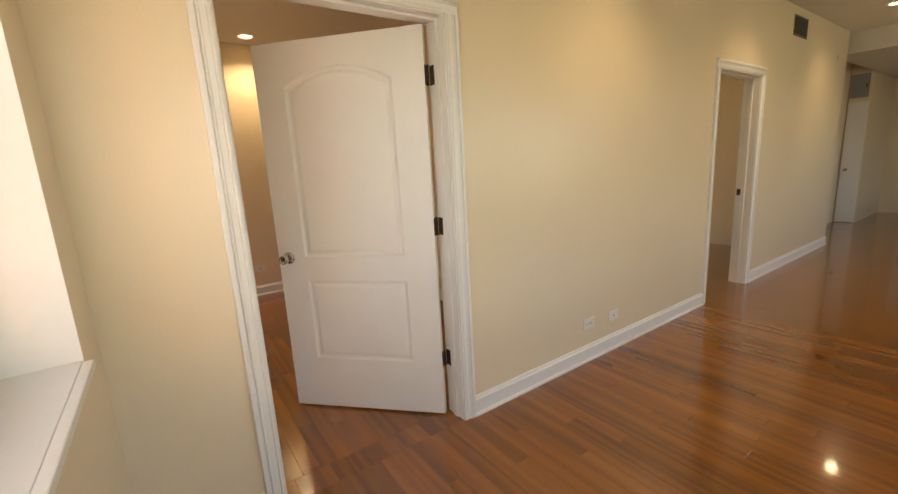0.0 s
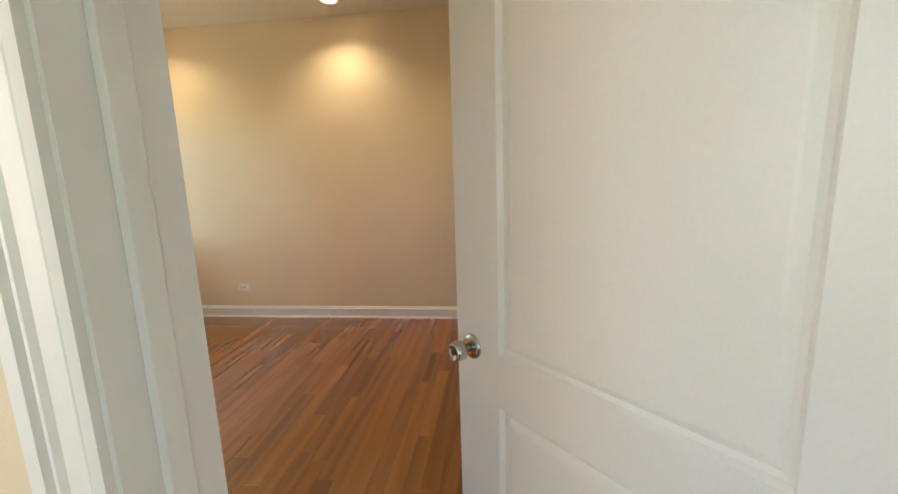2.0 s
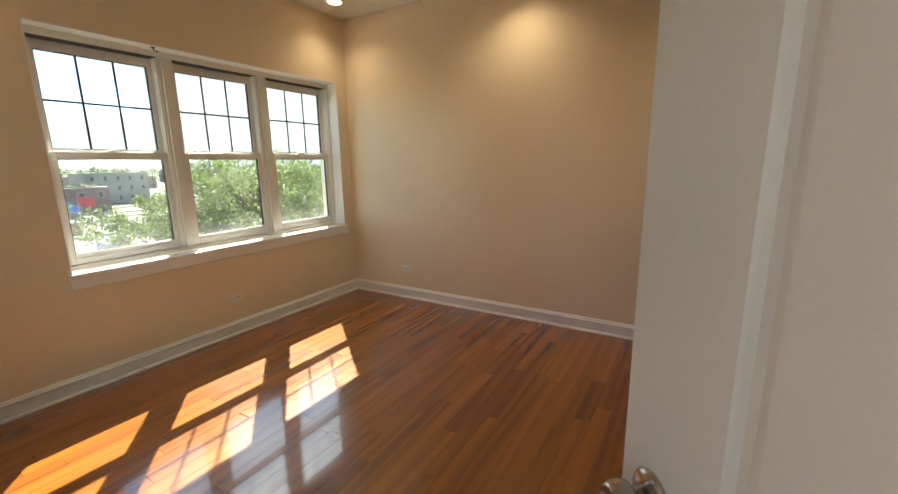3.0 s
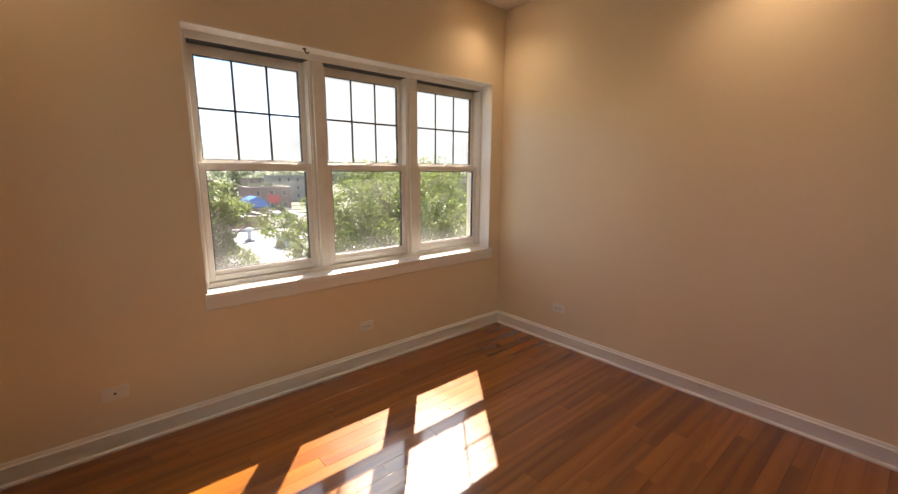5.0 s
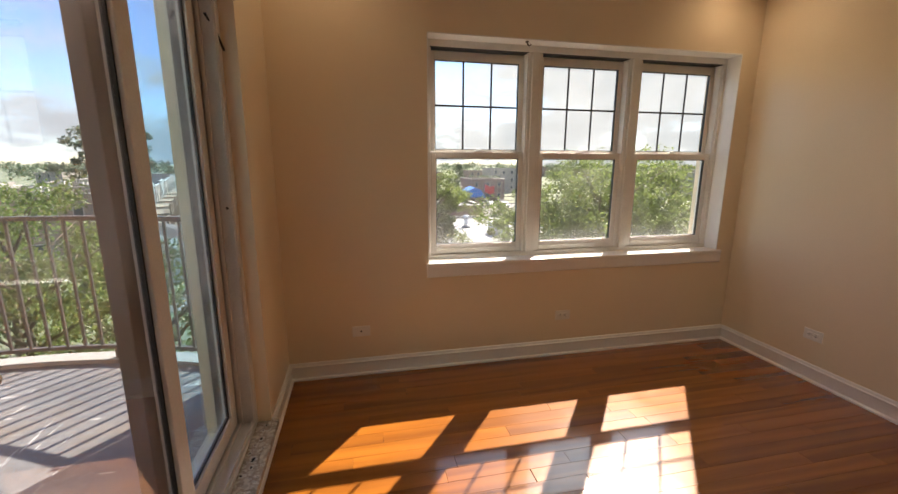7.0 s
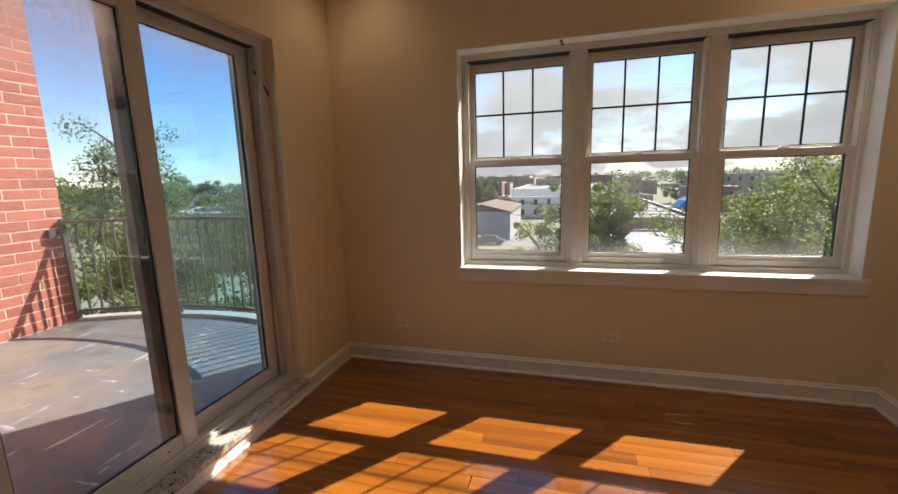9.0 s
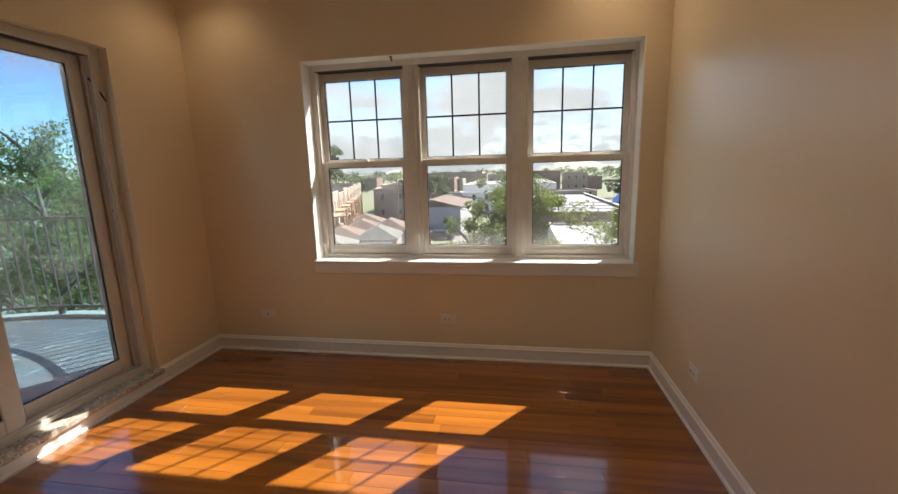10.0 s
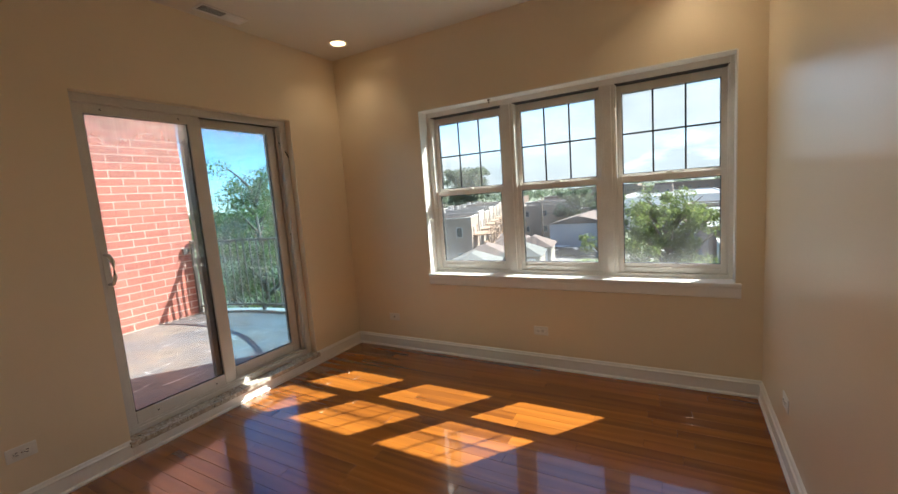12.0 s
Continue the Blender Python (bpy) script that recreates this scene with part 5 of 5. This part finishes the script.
def tree(x, y, top, spread, label, seed, leaf=0.07, clumps=60, per=110, low=0.35, mat=GREEN, base=GZ, slim=0.0):
    """A tapered trunk, forking limbs and a crown of leaf clumps round the limb ends."""
    rng = np.random.default_rng(seed)
    h = top - base
    g = thing("tree", label, "tree", at=pose(x, y, base))
    bm = tube([(0, 0, 0), (0.1, 0.05, h * 0.3), (-0.1, 0.1, h * 0.6), (0.05, 0, h * 0.9)], [0.2 * h / 10, 0.15 * h / 10, 0.09 * h / 10, 0.02], 8)
    centres = []
    limbs = max(9, clumps // 4)
    for i in range(limbs):
        z = h * (low + (0.93 - low) * (i + 0.5) / limbs)
        a = i * 2.4 + rng.uniform(-0.4, 0.4)
        u = (z / h - low) / (1 - low)
        reach = spread * (0.45 + 0.75 * math.sin(math.pi * min(1, u * 0.9 + 0.12)) - slim * u) * rng.uniform(0.65, 1.1)
        e = (reach * math.cos(a), reach * math.sin(a), z + reach * 0.55)
        tube([(0, 0, z - 0.4), (e[0] * 0.5, e[1] * 0.5, z + 0.12 * reach), e], [0.05 * h / 10, 0.03 * h / 10, 0.008], 5, bm)
        for k in range(max(1, clumps // limbs)):
            f = rng.uniform(0.25, 1.04)
            centres.append((e[0] * f + rng.normal() * 0.19 * spread, e[1] * f + rng.normal() * 0.19 * spread, min(h - 0.1, z + (e[2] - z) * f + rng.normal() * 0.16 * spread), spread * rng.uniform(0.13, 0.32)))
    part("trunk", bm, BARK, g, "grey-brown trunk and limbs")
    crown = new("crown", crown_mesh("crown", rng, centres, leaf, per, mat))
    crown.parent = g
    return g


tree(-9.6, 2.55, 1.35, 1.15, "slender leafy street tree below the window", 1, 0.034, 220, 300, 0.5)
tree(-10.2, 0.9, 0.75, 1.0, "thin sparse young tree beside the house", 2, 0.036, 48, 150, 0.5)
tree(-13.2, 7.3, 0.4, 1.5, "dense green tree below the window", 3, 0.042, 130, 330, 0.4)
tree(-8.6, 7.6, 1.5, 2.5, "large dense green tree near the window", 4, 0.042, 180, 420, 0.3)
tree(-8.0, 12.2, 1.5, 2.6, "large dense green tree near the window", 5, 0.042, 150, 380, 0.3)
tree(-15.5, 14.0, 1.3, 2.8, "dense green tree further along", 6, 0.075, 90, 120, 0.35)
tree(-6.6, -10.6, 3.6, 2.0, "tall airy green tree beyond the balcony", 7, 0.045, 110, 190, 0.3, slim=0.3)
tree(-8.2, -7.2, 0.9, 2.1, "leafy green tree below the balcony", 8, 0.045, 110, 240, 0.35)
tree(-5.0, -8.4, 1.2, 1.8, "leafy green tree below the balcony", 9, 0.044, 100, 230, 0.35)
tree(-6.2, -3.4, -0.35, 1.9, "leafy green tree below the balcony", 10, 0.044, 110, 240, 0.35)
tree(-10.5, -14.5, 2.0, 2.3, "leafy green tree beyond the balcony", 12, 0.07, 90, 120, 0.3)
tree(-12.5, -10.5, 0.9, 2.4, "leafy green tree beyond the balcony", 13, 0.07, 90, 120, 0.3)
tree(-118, -58, 8.6, 8.0, "big round tree above the far roofs", 14, 0.32, 110, 120, 0.3, GREEN_HAZED)
tree(-88, -17, 0.2, 4.2, "dark round tree behind the workshop", 15, 0.2, 80, 110, 0.25, GREEN_HAZED)
random.seed(5)
for i in range(34):
    x, y = -random.uniform(85, 260), random.uniform(-190, 200)
    if y < -25 and x > -150 or (-20 < y < 20 and x > -125) or (18 < y < 44 and x > -110):
        continue
    tree(x, y, random.uniform(-3.5, 0.9), random.uniform(3.0, 5.0), "distant leafy street tree", 100 + i, 0.3, 40, 60, 0.25, GREEN_HAZED)
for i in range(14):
    tree(-random.uniform(30, 95), -48 - random.uniform(0, 60), random.uniform(-2.5, 1.8), random.uniform(2.8, 4.5), "distant leafy street tree", 160 + i, 0.26, 40, 70, 0.25, GREEN_HAZED)

# woods on the skyline
rng = np.random.default_rng(3)
rows = []
for i in range(700):
    a = rng.uniform(-1.15, 1.15)
    r = rng.uniform(280, 900)
    rows.append((-r * math.cos(a), r * math.sin(a), GZ + rng.uniform(2, 8.5), rng.uniform(4, 8)))
woods = new("far_woods", crown_mesh("far_woods", rng, rows, 1.0, 60, GREEN_HAZED))
tagged(woods, "distant woods along the skyline, haze tinted into the leaves", "woods", kind="stuff")


# ---- brickwork of the balcony wall ----
bw = thing("brick_wall", "red brick balcony wall with pale mortar joints", "wall", kind="structure")
part("mortar", boxed((BRICK_X0 + 0.004, BRICK_Y - 0.1, BZ - 0.2, 2.1, BRICK_Y - 0.004, 3.4)), MORTAR, bw, "pale mortar bed")
COURSE, LENGTH, JOINT = 0.1016, 0.3048, 0.0135


def brick_mesh(length):
    return mesh_of("brick", boxed((0, -0.09, 0, length, 0, COURSE - JOINT), bevel=0.0), BRICK)


cuts = {}
random.seed(2)
for r in range(34):
    z = BZ + 0.012 + r * COURSE
    x = BRICK_X0 - (0.0 if r % 2 == 0 else LENGTH / 2)
    while x < 2.08:
        a, b = max(x, BRICK_X0), min(x + LENGTH - JOINT, 2.095)
        if b - a > 0.03:
            w = round(b - a, 3)
            if w not in cuts:
                cuts[w] = brick_mesh(w)
            o = new("brick", cuts[w])
            o.parent, o.location = bw, (a, BRICK_Y + random.uniform(-0.0015, 0.0015), z)
        x += LENGTH

# ---- floor strips ----
STRIP = 0.0826
floor = thing("floor", "glossy stained oak strip floor", "floor", kind="structure")


def strip_rows(x0, x1, y0, y1):
    n = math.ceil((x1 - x0) / STRIP)
    for i in range(n):
        a, b = x0 + i * STRIP, min(x0 + (i + 1) * STRIP, x1)
        y = y0 - random.uniform(0, 0.8)
        while y < y1:
            e = y + random.choice((0.45, 0.6, 0.75, 0.9, 1.1, 1.3, 1.6))
            lo, hi = max(y, y0), min(e, y1)
            if y1 - hi < 0.15:
                hi = e = y1
            if hi - lo > 0.02:
                yield a, b, lo, hi
            y = e


def strip_verts(w, l, g=0.00025, c=0.0007):
    lo, hi = (g, g), (w - g, l - g)
    base = [(lo[0], lo[1], -0.012), (hi[0], lo[1], -0.012), (hi[0], hi[1], -0.012), (lo[0], hi[1], -0.012)]
    mid = [(x, y, -c) for x, y, z in base]
    top = [(lo[0] + c, lo[1] + c, 0), (hi[0] - c, lo[1] + c, 0), (hi[0] - c, hi[1] - c, 0), (lo[0] + c, hi[1] - c, 0)]
    faces = [(8, 9, 10, 11)]
    for k in (0, 4):
        faces += [(k + i, k + (i + 1) % 4, k + 4 + (i + 1) % 4, k + 4 + i) for i in range(4)]
    return base + mid + top, faces


random.seed(21)
shapes = {}
for a, b, lo, hi in strip_rows(0, EAST, 0, NORTH):
    key = (round(b - a, 4), round(hi - lo, 2))
    if key not in shapes:
        v, f = strip_verts(key[0], hi - lo)
        me = bpy.data.meshes.new("plank")
        me.from_pydata(v, [], f)
        me.materials.append(OAK)
        shapes[key] = me
    o = new("plank", shapes[key])
    o.parent, o.location = floor, (a, lo, random.uniform(-0.0003, 0.0002))
verts, faces = [], []
for area in ((HALL_WEST, HALL_EAST, HALL_SOUTH, HALL_FACE), (DOOR_X0, DOOR_X1, HALL_FACE, 0), (D2_X0, D2_X1, HALL_FACE, 0), (EAST + 0.12, 9.38, 0, NORTH), (10.2, HALL_EAST, HALL_FACE, 0.3)):
    for a, b, lo, hi in strip_rows(*area):
        v, f = strip_verts(b - a, hi - lo)
        n = len(verts)
        verts += [(p[0] + a, p[1] + lo, p[2]) for p in v]
        faces += [tuple(i + n for i in q) for q in f]
me = bpy.data.meshes.new("planks")
me.from_pydata(verts, [], faces)
me.materials.append(OAK)
rest = new("planks", me)
rest.parent = floor
tagged(rest, kind="stuff")
